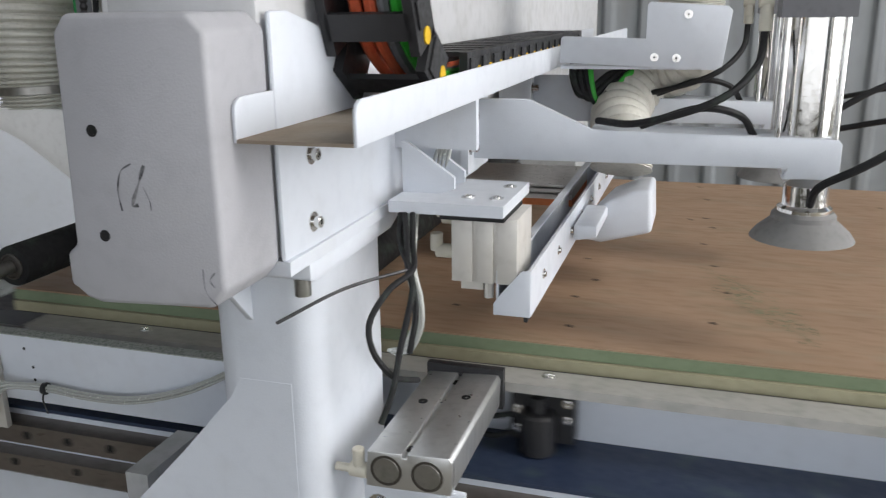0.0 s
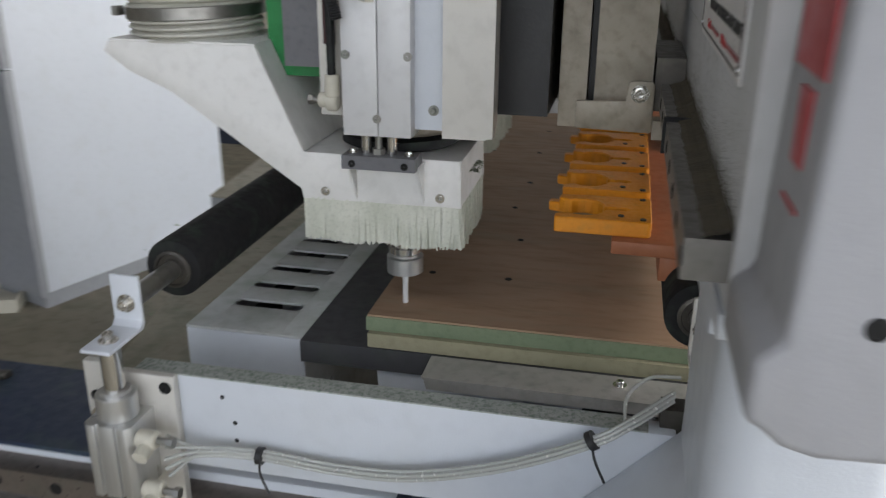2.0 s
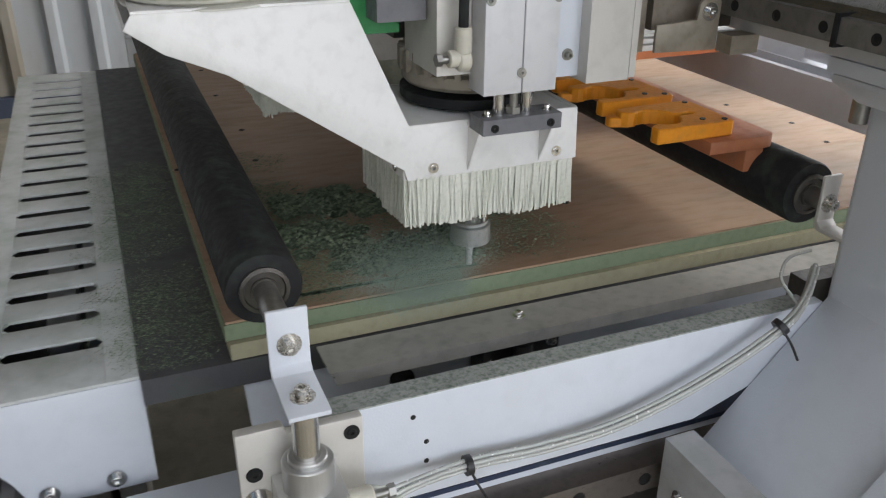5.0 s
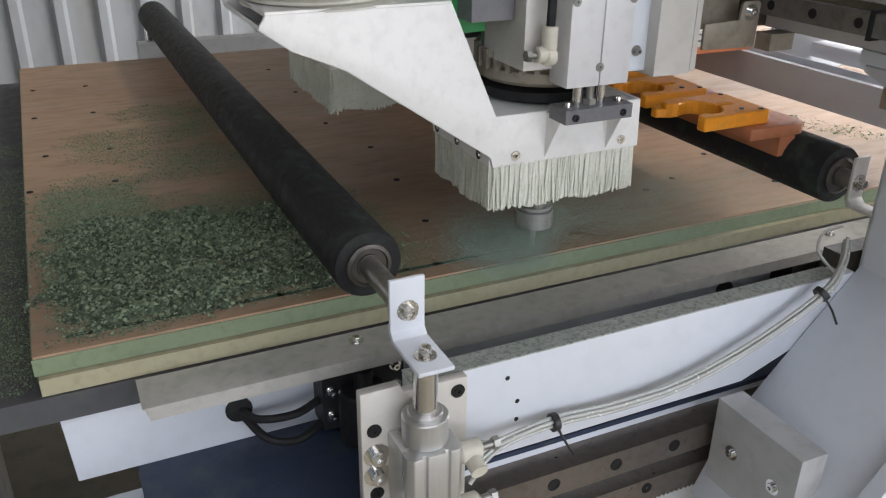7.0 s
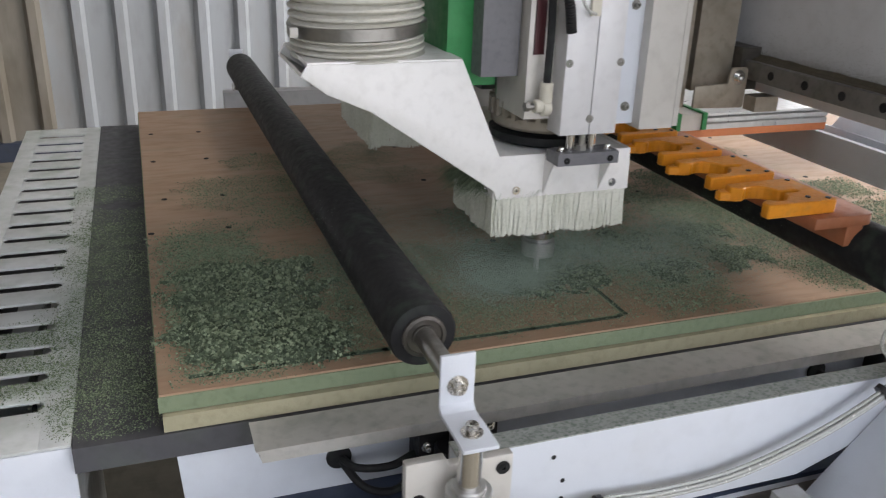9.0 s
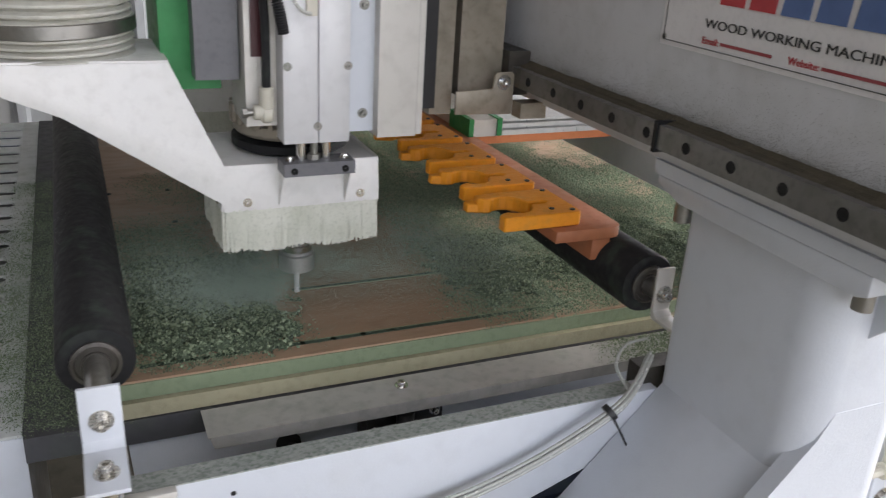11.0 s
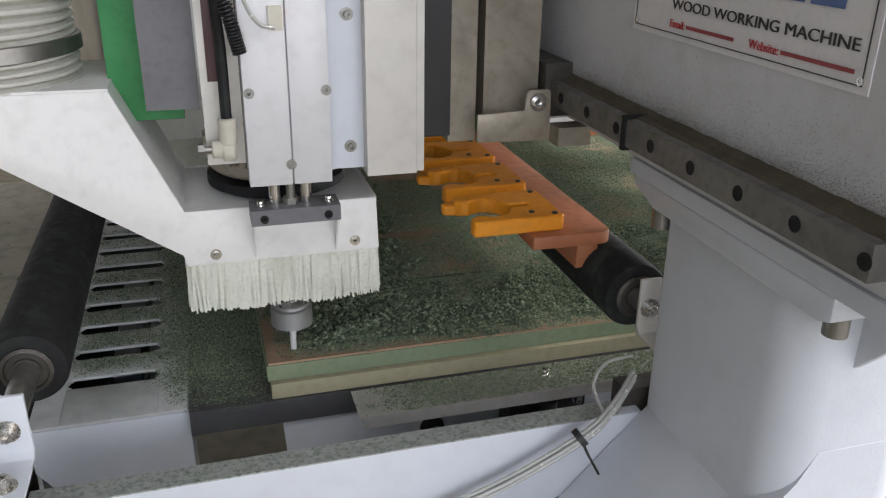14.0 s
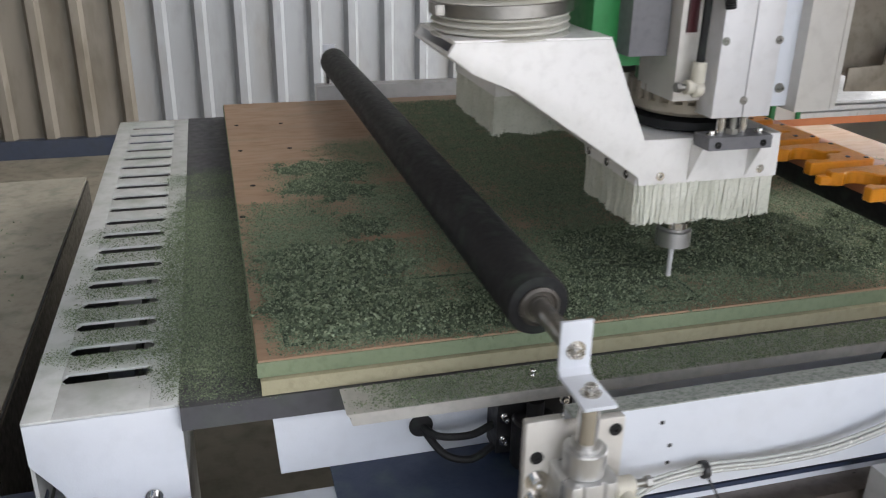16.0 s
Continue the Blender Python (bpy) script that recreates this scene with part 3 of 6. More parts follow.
part("tray_floor", bm, tray_dust, gantry, "tray floor covered in brown dust")
# cable chain: upper run rises near the end, lower run lies in the tray
link_data = []
def chain_link(p, ang, w=0.088):
    bm = B()
    m = Matrix.Translation(p) @ Matrix.Rotation(ang, 4, "X")
    for s in (-1, 1):
        box(bm, s * w / 2 - 0.005, s * w / 2 + 0.005, -0.030, 0.030, -0.026, 0.026, m)
    box(bm, -w / 2, w / 2, -0.014, 0.014, 0.020, 0.026, m)
    box(bm, -w / 2, w / 2, -0.014, 0.014, -0.026, -0.020, m)
    for s in (-1, 1):
        box(bm, s * (w / 2 + 0.005), s * (w / 2 + 0.0075), -0.022, 0.006, -0.019, 0.019, m)
    ob = part("chain_link", bm, black_plastic, gantry, "", 0.002, 1)
    bm = B()
    cyl(bm, m @ Vector((w / 2 + 0.005, 0.020, 0)), m.to_3x3() @ Vector((1, 0, 0)), 0.009, 0.0015, 14)
    part("link_plug", bm, yellow, ob, "yellow pivot plug")
for i in range(16):
    chain_link((0.646, 0.06 + 0.056 * i, 1.250), 0.0)
# the loop at the near end
for i, a in enumerate((0.6, 1.15, 1.7, 2.25, 2.8)):
    chain_link((0.646, -0.02 - 0.115 * math.sin(a), 1.365 - 0.115 * math.cos(a)), -a)
for i in range(12):
    chain_link((0.646, 0.02 + 0.056 * i, 1.48), 0.0)
for k, (mt, dx) in enumerate(((cable_orange, -0.024), (cable_orange, -0.008), (grey_plastic, 0.006), (cable_green, 0.02))):
    bm = B()
    pipe(bm, [(0.646 + dx, 0.5, 1.25), (0.646 + dx, 0.05, 1.25), (0.646 + dx, -0.07, 1.275), (0.646 + dx, -0.125, 1.35), (0.646 + dx, -0.09, 1.45), (0.646 + dx, 0.02, 1.48), (0.646 + dx, 0.5, 1.48)], 0.0065)
    part("cable", bm, mt, gantry)
# linear rails on the beam
for z in (1.128, 1.38):
    bm = B()
    box(bm, 0.408, 0.432, -0.246, 2.0, z - 0.0115, z + 0.0115)
    part("beam_rail", bm, rail_steel, gantry, "grey steel linear rail dusted with sawdust", 0.002)
    for i in range(34):
        bm = B()
        turned(bm, [(0.0055, 0), (0.0055, 0.0006), (0.0036, 0.0008), (0.0034, 0.0004)], towards((0.4082, -0.2415 + 0.0595 * i, z), (-1, 0, 0)), 12)
        part("rail_hole", bm, black_hole, gantry)
bm = B()
box(bm, 0.4055, 0.431, 0.038, 0.043, 1.113, 1.143)
part("rail_seal", bm, black_rubber, gantry, "dusty black rail seal", 0.002)
# dust caked along the top of the lower rail
r, vs, fs, n = random.Random(9), [], [], 460
for i in range(n + 1):
    y = -0.246 + 1.5 * i / n
    w = noise.noise(Vector((y * 26, 0, 1))) * 0.5 + noise.noise(Vector((y * 90, 0, 2))) * 0.35 + noise.noise(Vector((y * 260, 0, 3))) * 0.2
    h, o = 0.0045 + 0.002 * w, 0.0105 + 0.003 * w
    vs += [(0.4318 - o * 1.35, y, 1.1395), (0.4318 - o, y, 1.1415 + 0.001 * w), (0.4318 - o * 0.45, y, 1.1398 + h * 0.6), (0.4316, y, 1.1398 + h * 1.35), (0.4322, y, 1.1395)]
    if i:
        k = 5 * i
        fs += [(k - 5 + a, k - 4 + a, k + 1 + a, k + a) for a in range(4)]
me = bpy.data.meshes.new("caked_dust")
me.from_pydata(vs, [], fs)
me.materials.append(brown_dust)
ob = new("caked_dust", me)
ob.parent = gantry
tagged(ob, "brown dust caked along the rail", kind="stuff")
bm = B()
for k in range(14):
    p = (0.418 + 0.012 * r.random(), 0.034 + 0.016 * r.random(), 1.116 + 0.034 * r.random())
    turned(bm, [(0.0006, -0.003), (0.0028, -0.001), (0.0024, 0.0015), (0.0006, 0.003)], towards(p, (r.uniform(-1, 1), r.uniform(-1, 1), r.uniform(-1, 1))), 7)
grains, faces = [], []
for i in range(95000):
    y, h = -0.246 + 1.2 * r.random(), min(0.07, r.expovariate(1 / (0.005 if r.random() < 0.7 else 0.016)))
    if r.random() > 0.8 + 0.5 * noise.noise(Vector((y * 18, h * 60, 4))):
        continue
    k, q = len(grains), 0.0002 * r.uniform(0.6, 1.7)
    a = r.uniform(0, 6.3)
    grains += [(0.4319, y + q * math.cos(a), 1.1405 + h + q * math.sin(a)), (0.4319, y + q * math.cos(a + 2.1), 1.1405 + h + q * math.sin(a + 2.1)), (0.4319, y + q * math.cos(a + 4.2), 1.1405 + h + q * math.sin(a + 4.2)), (0.4319 - q, y, 1.1405 + h)]
    faces += [(k, k + 1, k + 3), (k + 1, k + 2, k + 3), (k + 2, k, k + 3)]
me = bpy.data.meshes.new("clinging_dust")
me.from_pydata(grains, [], faces)
me.materials.append(brown_dust)
ob = new("clinging_dust", me)
ob.parent = gantry
tagged(ob, "fine brown dust clinging to the beam", kind="stuff")
tagged(part("dust_clump", bm, brown_dust, gantry, "shaggy clump of dust on the rail seal"), kind="stuff")
# red warning stickers near the beam's end
for y0, y1, z0, z1, x in ((-0.325, -0.262, 1.232, 1.266, 0.4450), (-0.310, -0.288, 1.194, 1.226, 0.4440), (-0.316, -0.284, 1.1765, 1.1785, 0.4433)):
    bm = B()
    box(bm, x, x + 0.0016, y0, y1, z0, z1)
    part("warning_sticker", bm, sign_red, end_cover, "faded red warning sticker")
# lower flange, leg, foot
bm = B()
box(bm, 0.43, 0.60, -0.246, 0.063, 1.0845, 1.0985)
part("leg_flange", bm, white, gantry, "", 0.002)
bm = B()
prism(bm, [(-0.202, 1.066), (-0.202, 1.0835), (0.057, 1.0835), (0.057, 1.076), (0.022, 1.064), (-0.19, 1.062)], "x", 0.4315, 0.598)
part("leg_cap", bm, white, gantry, "white plate bolted below the flange", 0.002)
for y in (0.03, -0.178):
    bm = B()
    cyl(bm, (0.447 if y > 0 else 0.46, y, 1.042), (0, 0, 1), 0.0085, 0.024, 16)
    part("flange_bolt", bm, steel, gantry, "steel flange bolt")
bm = B()
cyl(bm, (0.585, -0.195, 1.048), (0, 0, 1), 0.0085, 0.018, 16)
part("flange_bolt", bm, steel, gantry)
bm = B()
rr = 0.034
cs = [(0.448 + rr, -0.163 + rr, 180), (0.582 - rr, -0.163 + rr, 270), (0.582 - 0.01, 0.024 - 0.01, 0), (0.448 + 0.01, 0.024 - 0.01, 90)]
prism(bm, [(cx + (rr if a >= 180 else 0.01) * math.cos(radians(a + 90 * k / 8)), cy + (rr if a >= 180 else 0.01) * math.sin(radians(a + 90 * k / 8))) for cx, cy, a in cs for k in range(9)], "z", 0.60, 1.067)
part("leg", bm, white, gantry, "white box-section leg with rounded edges")
bm = B()
prism(bm, [(-0.162, 1.067), (-0.225, 1.067), (-0.162, 1.00)], "x", 0.498, 0.506)
part("gusset", bm, white, gantry, "", 0.001)
bm = B()
prism(bm, [(0.484, 0.930), (0.470, 0.905), (0.452, 0.885), (0.40, 0.826), (0.335, 0.757), (0.285, 0.70), (0.25, 0.62), (0.25, 0.52), (0.547, 0.52), (0.547, 0.930)], "y", -0.1634, -0.146)
part("foot_plate", bm, white, gantry, "white gantry foot plate")
bm = B()
prism(bm, [(0.460, 0.876), (0.40, 0.812), (0.335, 0.743), (0.285, 0.686), (0.25, 0.61), (0.262, 0.605), (0.297, 0.68), (0.345, 0.735), (0.41, 0.80), (0.46, 0.855)], "y", -0.146, 0.018)
part("foot_web", bm, white, gantry, "", 0.001)
bolts(gantry, [(0.345, -0.1634, 0.70)], (0, -1, 0), 0.005, 0.003, black_hole, "foot_hole")
bm = B()
box(bm, 0.262, 0.296, -0.107, 0.011, 0.55, 0.742)
fb = part("carriage_block", bm, white_dirty, gantry, "white carriage block over the rail", 0.002)
bolts(fb, [(0.262, -0.02, 0.69), (0.262, -0.08, 0.69)], (-1, 0, 0), 0.005, 0.005)
# long side panel carrying the front press roller
bm = B()
prism(bm, [(-0.10, 0.856), (0.445, 0.856), (0.445, 0.80), (0.30, 0.748), (-0.10, 0.748)], "y", 0.019, 0.043)
panel = part("side_panel", bm, white, gantry, "long white side panel", 0.002)
bm = B()
box(bm, -0.10, 0.42, 0.0195, 0.0432, 0.8555, 0.857)
part("dust_line", bm, dusted_edge, panel, "dusty top edge")
for x, z in ((0.009, 0.807), (0.009, 0.786), (-0.003, 0.836)):
    bm = B()
    turned(bm, [(0.0025, 0), (0.0025, 0.0006), (0.0015, 0.0007)], towards((x, 0.0192, z), (0, -1, 0)), 10)
    part("panel_hole", bm, black_hole, panel)


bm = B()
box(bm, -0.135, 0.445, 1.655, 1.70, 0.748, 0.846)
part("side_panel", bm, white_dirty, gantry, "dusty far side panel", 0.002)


def press_roller(x, dz=0.0, dy=0.0, gap=0.117, half=0.016, plate=white):
    """Rubber press roller with its bracket and lifting cylinder at the near end."""
    bm = B()
    turned(bm, [(0.018, 0), (0.0325, 0.001), (0.034, 0.004), (0.034, 1.436), (0.0325, 1.439), (0.018, 1.44)], towards((x, gap, 0.935 + dz), (0, 1, 0)), 36)
    ro = part("press_roller", bm, black_rubber, gantry, "black rubber covered press roller")
    bm = B()
    turned(bm, [(0.022, 0), (0.022, 0.003), (0.0185, 0.004), (0.0175, 0.002), (0.0125, 0.002), (0.012, 0.004)], towards((x, gap + 0.0005, 0.935 + dz), (0, -1, 0)), 24)
    part("bearing", bm, dark_steel, ro, "greasy steel bearing")
    bm = B()
    cyl(bm, (x, 0.035 + dy, 0.935 + dz), (0, 1, 0), 0.0105, 1.61 - dy, 20)
    part("shaft", bm, steel, ro, "steel roller shaft")
    for y, s in ((0.031 + dy, 1), (1.645, -1)):
        bm = B()
        z = 0.935 + dz
        prism(bm, [(y, z + 0.030), (y + s * 0.004, z + 0.030), (y + s * 0.004, z - 0.022), (y + s * 0.0, z - 0.028), (y - s * 0.060, z - 0.028), (y - s * 0.060, z - 0.024), (y - s * 0.006, z - 0.024), (y, z - 0.018)], "x", x - half, x + half)
        part("bracket", bm, plate, ro, "bent white steel bracket", 0.0008)
        bolts(ro, [(x, y, z)], (0, -s, 0), 0.0058, 0.009, bright_bolt)
        bolts(ro, [(x, y - s * 0.037, z - 0.024)], (0, 0, 1), 0.0058, 0.009, bright_bolt)
        bm = B()
        cyl(bm, (x, y - s * 0.037, 0.845), (0, 0, 1), 0.0105, z - 0.873, 20)
        part("piston_rod", bm, chrome, ro, "polished piston rod")
    return ro


def lift_cylinder(x, y=0.003):
    """Compact pneumatic cylinder with its mounting plate and push-in fittings."""
    bm = B()
    pr = [(-0.026, -0.02), (-0.026, 0.022), (0.026, 0.022), (0.026, -0.02), (0.021, -0.026), (0.0125, -0.026), (0.0125, -0.022), (0.0085, -0.022), (0.0085, -0.026), (-0.0085, -0.026), (-0.0085, -0.022), (-0.0125, -0.022), (-0.0125, -0.026), (-0.021, -0.026)]
    prism(bm, [(x + a, y + b) for a, b in pr], "z", 0.738, 0.822)
    c = part("lift_cylinder", bm, brushed_alu, gantry, "aluminium pneumatic lift cylinder", 0.0012)
    bm = B()
    cyl(bm, (x, y, 0.822), (0, 0, 1), 0.0205, 0.026, 28, 0.001)
    cyl(bm, (x, y, 0.846), (0, 0, 1), 0.0155, 0.006, 24, 0.001)
    part("cylinder_cap", bm, brushed_alu, c)
    for z in (0.805, 0.745):
        bm = B()
        cyl(bm, (x + 0.026, y - 0.012, z), (1, 0, 0), 0.0095, 0.022, 14, 0.002)
        cyl(bm, (x + 0.038, y - 0.012, z - 0.004), (0, -1, -0.3), 0.008, 0.02, 12)
        part("fitting", bm, ivory, c, "ivory push-in air fitting")
        bm = B()
        cyl(bm, (x + 0.048, y - 0.012, z), (1, 0, 0), 0.004, 0.012, 10)
        cyl(bm, (x + 0.060, y - 0.012, z), (1, 0, 0), 0.006, 0.006, 6)
        part("flow_screw", bm, steel, c, "steel flow control screw")
    return c


press_roller(-0.1015, -0.006, -0.0075)
press_roller(0.460, 0.014, 0.022, 0.080, 0.011, cream_alu)
lift_cylinder(-0.1015, -0.0135)
bm = B()
prism(bm, [(-0.152, 0.866), (-0.115, 0.866), (-0.112, 0.858), (-0.05, 0.858), (-0.05, 0.70), (-0.152, 0.70)], "y", 0.0085, 0.0188)
mount = part("cylinder_mount", bm, cream_alu, gantry, "aluminium cylinder mounting plate", 0.0015)
bolts(mount, [(-0.139, 0.0085, 0.80), (-0.139, 0.0085, 0.778)], (0, -1, 0), 0.007, 0.010)
bolts(mount, [(-0.140, 0.0084, 0.826), (-0.139, 0.0084, 0.757), (-0.06, 0.0084, 0.845)], (0, -1, 0), 0.004, 0.002, black_hole)
bm = B()
box(bm, 0.43, 0.50, 0.031, 0.055, 0.80, 0.875)
part("cylinder_mount", bm, dark_steel, gantry, "", 0.002)
# bundle of clear tubes along the panel
tubes = None
for i in range(5):
    d, e = 0.0036 * math.cos(i * 1.3), 0.0042 * math.sin(i * 1.3)
    bm = B()
    pipe(bm, [(-0.055, -0.012 + d, 0.80 - 0.012 * i), (-0.02, -0.004 + d, 0.783 + e), (0.045, 0.004 + d, 0.783 + e), (0.12, 0.004 + d, 0.779 + e), (0.20, 0.002 + d, 0.785 + e), (0.29, 0.0 + d, 0.812 + e), (0.37, -0.002 + d, 0.852 + e), (0.405, 0.008 + d, 0.872 + e), (0.44, 0.034 + d, 0.888 + e)], 0.0021, 8)
    t = part("air_tube", bm, clear_tube, gantry, "clear plastic air tube")
    tubes = tubes or t
for a in (0.0,):
    bm = B()
    pipe(bm, [(0.398, 0.008, 0.868), (0.399, 0.036, 0.882), (0.418, 0.05, 0.896), (0.446, 0.05, 0.900)], 0.0018, 7)
    part("air_tube", bm, clear_tube, gantry, "clear plastic air tube")
for p, d in (((0.042, 0.003, 0.783), (1, 0, 0)), ((0.37, -0.002, 0.854), (0.8, 0, 0.6))):
    bm = B()
    turned(bm, [(0.0085, -0.003), (0.0092, -0.003), (0.0092, 0.003), (0.0085, 0.003)], towards(p, d), 16)
    pipe(bm, [p, (p[0] + 0.004, p[1] - 0.012, p[2] - 0.012), (p[0] + 0.014, p[1] - 0.016, p[2] - 0.032)], 0.0013, 6)
    part("cable_tie", bm, black_plastic, tubes, "black cable tie")
# sign on the beam
bm = B()
box(bm, 0.4295, 0.432, -0.186, 0.094, 1.204, 1.330)
sign = part("sign_plate", bm, sign_white, gantry, "white sign plate with red and blue lettering", 0.001)


def lettering(text, mat, parent, m, size, width, name="lettering", thick=0.0):
    c = bpy.data.curves.new(name, "FONT")
    c.body, c.size, c.extrude, c.offset = text, size, 0.0003, thick
    tmp = new(name, c)
    dg = bpy.context.evaluated_depsgraph_get()
    me = bpy.data.meshes.new_from_object(tmp.evaluated_get(dg))
    bpy.data.objects.remove(tmp)
    xs = [v.co.x for v in me.vertices]
    k = width / (max(xs) - min(xs))
    lo = min(xs)
    for v in me.vertices:
        v.co = m @ Vector(((v.co.x - lo) * k, v.co.y, v.co.z))
    me.materials.clear()
    me.materials.append(mat)
    ob = new(name, me)
    ob.parent = parent
    return ob


# the plate faces -x: letters run along -y
face = Matrix(((0, 0, -1, 0.4288), (-1, 0, 0, 0), (0, 1, 0, 0), (0, 0, 0, 1)))
lettering("WOOD WORKING MACHINE", sign_black, sign, Matrix.Translation((0, 0.033, 1.2275)) @ face, 0.0108, 0.207)
lettering("Website:", sign_red, sign, Matrix.Translation((0, -0.071, 1.2135)) @ face, 0.0085, 0.032)
lettering("Email:", sign_red, sign, Matrix.Translation((0, 0.033, 1.2135)) @ face, 0.0085, 0.021)
for a, w in ((0.009, 0.062), (-0.106, 0.067)):
    bm = B()
    box(bm, 0.4284, 0.4290, a - w, a, 1.2146, 1.2172)
    part("print_bar", bm, sign_print, sign, "line of small red print")
# brand word as plain red and blue blocks
for k in range(5):
    y = 0.018 - 0.036 * k
    bm = B()
    prism(bm, [(y - 0.030, 1.249), (y, 1.249), (y - 0.005, 1.292), (y - 0.032, 1.292)], "x", 0.4284, 0.4290)
    part("brand_block", bm, sign_red if k < 2 else sign_blue, sign)
bm = B()
turned(bm, [(0.019, 0), (0.019, 0.0006), (0.0165, 0.0006), (0.0165, 0.0001)], Matrix.Translation((0.429, 0.050, 1.262)) @ Matrix.Rotation(-math.pi / 2, 4, "Y") @ Matrix.Diagonal((0.62, 1, 1, 1)), 24)
part("brand_mark", bm, sign_blue, sign)
for ya, yb, za, zb in ((-0.181, 0.089, 1.2085, 1.2092), (-0.181, 0.089, 1.325, 1.3257), (-0.181, -0.1803, 1.2085, 1.3257), (0.0883, 0.089, 1.2085, 1.3257)):
    bm = B()
    box(bm, 0.4286, 0.4291, ya, yb, za, zb)
    part("border_line", bm, sign_black, sign)
sign.location = (0.0015, -0.008, 0.004)
bolts(sign, [(0.4293, -0.179, 1.2115), (0.4293, 0.087, 1.2115)], (-1, 0, 0), 0.0016, 0.0015)
# tool rack under the beam
bm = B()
prism(bm, [(0.372, 0.137), (0.446, 0.136), (0.453, 0.138), (0.458, 0.143), (0.459, 0.149), (0.459, 1.30), (0.372, 1.30)], "z", 0.983, 0.997)
prism(bm, [(0.420, 0.1375), (0.444, 0.1375), (0.444, 1.29), (0.420, 1.29)], "z", 0.958, 0.983)
rack = part("tool_rack", bm, salmon, gantry, "orange-brown tool rack bar under the beam", 0.0015)
fm = B()
# gripping jaw open towards the table, with a spring slot behind it
jaw = [(0.027 + 0.0225 * math.cos(radians(a)), 0.0335 + 0.0225 * math.sin(radians(a))) for a in range(-130, -8, 20)]
FK = [(0.0, 0.0), (-0.001, 0.010), (0.005, 0.0145)] + jaw + [(0.052, 0.0305), (0.070, 0.030), (0.074, 0.0335), (0.070, 0.037), (0.052, 0.0365)]
FK += [(x, 0.067 - y) for x, y in reversed(jaw)] + [(0.005, 0.0525), (-0.001, 0.057), (0.0, 0.067), (0.030, 0.070), (0.094, 0.070), (0.097, 0.067), (0.097, 0.003), (0.094, 0.0)]
prism(fm, [(x, y * 1.2) for x, y in FK], "z", 0.0, 0.0165)
prism(fm, [(0.008, 0.063), (0.002, 0.067), (-0.012, 0.072), (-0.012, 0.082), (0.004, 0.085), (0.024, 0.0845), (0.020, 0.075)], "z", -0.001, 0.010)
fk = [e for e in fm.edges if e.calc_face_angle(0) > 0.6]
bmesh.ops.bevel(fm, geom=fk, offset=0.0015, segments=1, affect="EDGES")
forkm = bpy.data.meshes.new("tool_fork")
fm.to_mesh(forkm)
fm.free()
forkm.materials.append(orange)
for i in range(10):
    f = new("tool_fork", forkm)
    f.parent = rack
    f.location = (0.3135, 0.149 + 0.106 * i, 0.9976)
    for dx, dy in ((0.088, 0.008), (0.088, 0.076), (0.066, 0.016)):
        bm = B()
        cyl(bm, (dx, dy, 0.0165), (0, 0, 1), 0.0032, 0.0012, 10)
        part("fork_screw", bm, black_plastic, f)
# unloading side: dust pusher, arms, lift cylinders
before = set(gantry.children)
bm = B()
box(bm, 0.594, 0.732, -0.02, 0.125, 1.084, 1.098)
shelf = part("pusher_shelf", bm, white, gantry, "white shelf plate", 0.0015)
for y in (0.03, 0.075):
    bm = B()
    prism(bm, [(0.594, 1.098), (0.64, 1.098), (0.66, 1.104), (0.66, 1.118), (0.60, 1.16), (0.594, 1.16)], "y", y, y + 0.006)
    part("gusset", bm, white, shelf)
bolts(shelf, [(0.68, 0.02, 1.098), (0.715, 0.09, 1.098), (0.715, 0.02, 1.098)], (0, 0, 1), 0.005, 0.003)
bm = B()
box(bm, 0.655, 0.732, -0.015, 0.085, 1.078, 1.084)
part("gasket", bm, black_rubber, shelf)
bm = B()
prism(bm, [(0.664, 0.002), (0.69, 0.002), (0.69, 0.006), (0.695, 0.006), (0.695, 0.002), (0.715, 0.002), (0.715, 0.006), (0.720, 0.006), (0.720, 0.002), (0.744, 0.002), (0.744, 0.085), (0.664, 0.085)], "z", 0.998, 1.078)
pc = part("pusher_cylinder", bm, cream_alu, gantry, "cream aluminium guided cylinder", 0.001)
bm = B()
box(bm, 0.672, 0.70, 0.015, 0.07, 0.985, 1.0)
cyl(bm, (0.706, 0.02, 0.975), (0, 0, 1), 0.006, 0.02, 8)
part("guide_block", bm, cream_alu, pc)
for p in ((0.64, 0.02, 1.03), (0.645, 0.03, 1.07)):
    bm = B()
    cyl(bm, p, (1, 0, 0), 0.009, 0.022, 12, 0.001)
    cyl(bm, p, (0, 0, 1), 0.008, 0.022, 12, 0.001)
    part("fitting", bm, ivory, pc)
bm = B()
prism(bm, [(0.716, 0.964), (0.761, 0.964), (0.761, 1.021), (0.750, 1.021), (0.726, 0.992), (0.716, 0.978)], "y", 0.0, 0.004)
box(bm, 0.757, 0.761, 0.004, 1.2, 0.964, 1.021)
box(bm, 0.718, 0.757, 0.004, 1.2, 0.964, 0.967)
push = part("dust_pusher", bm, white, gantry, "white folded dust pusher rail with brush strip", 0.001)
bm = B()
box(bm, 0.7185, 0.7215, 0.0045, 1.2, 0.9665, 1.018)
box(bm, 0.7215, 0.730, 0.0045, 1.2, 1.015, 1.018)
part("inner_plate", bm, white, push, "white back plate of the pusher", 0.0006)
bm = B()
rb = random.Random(5)
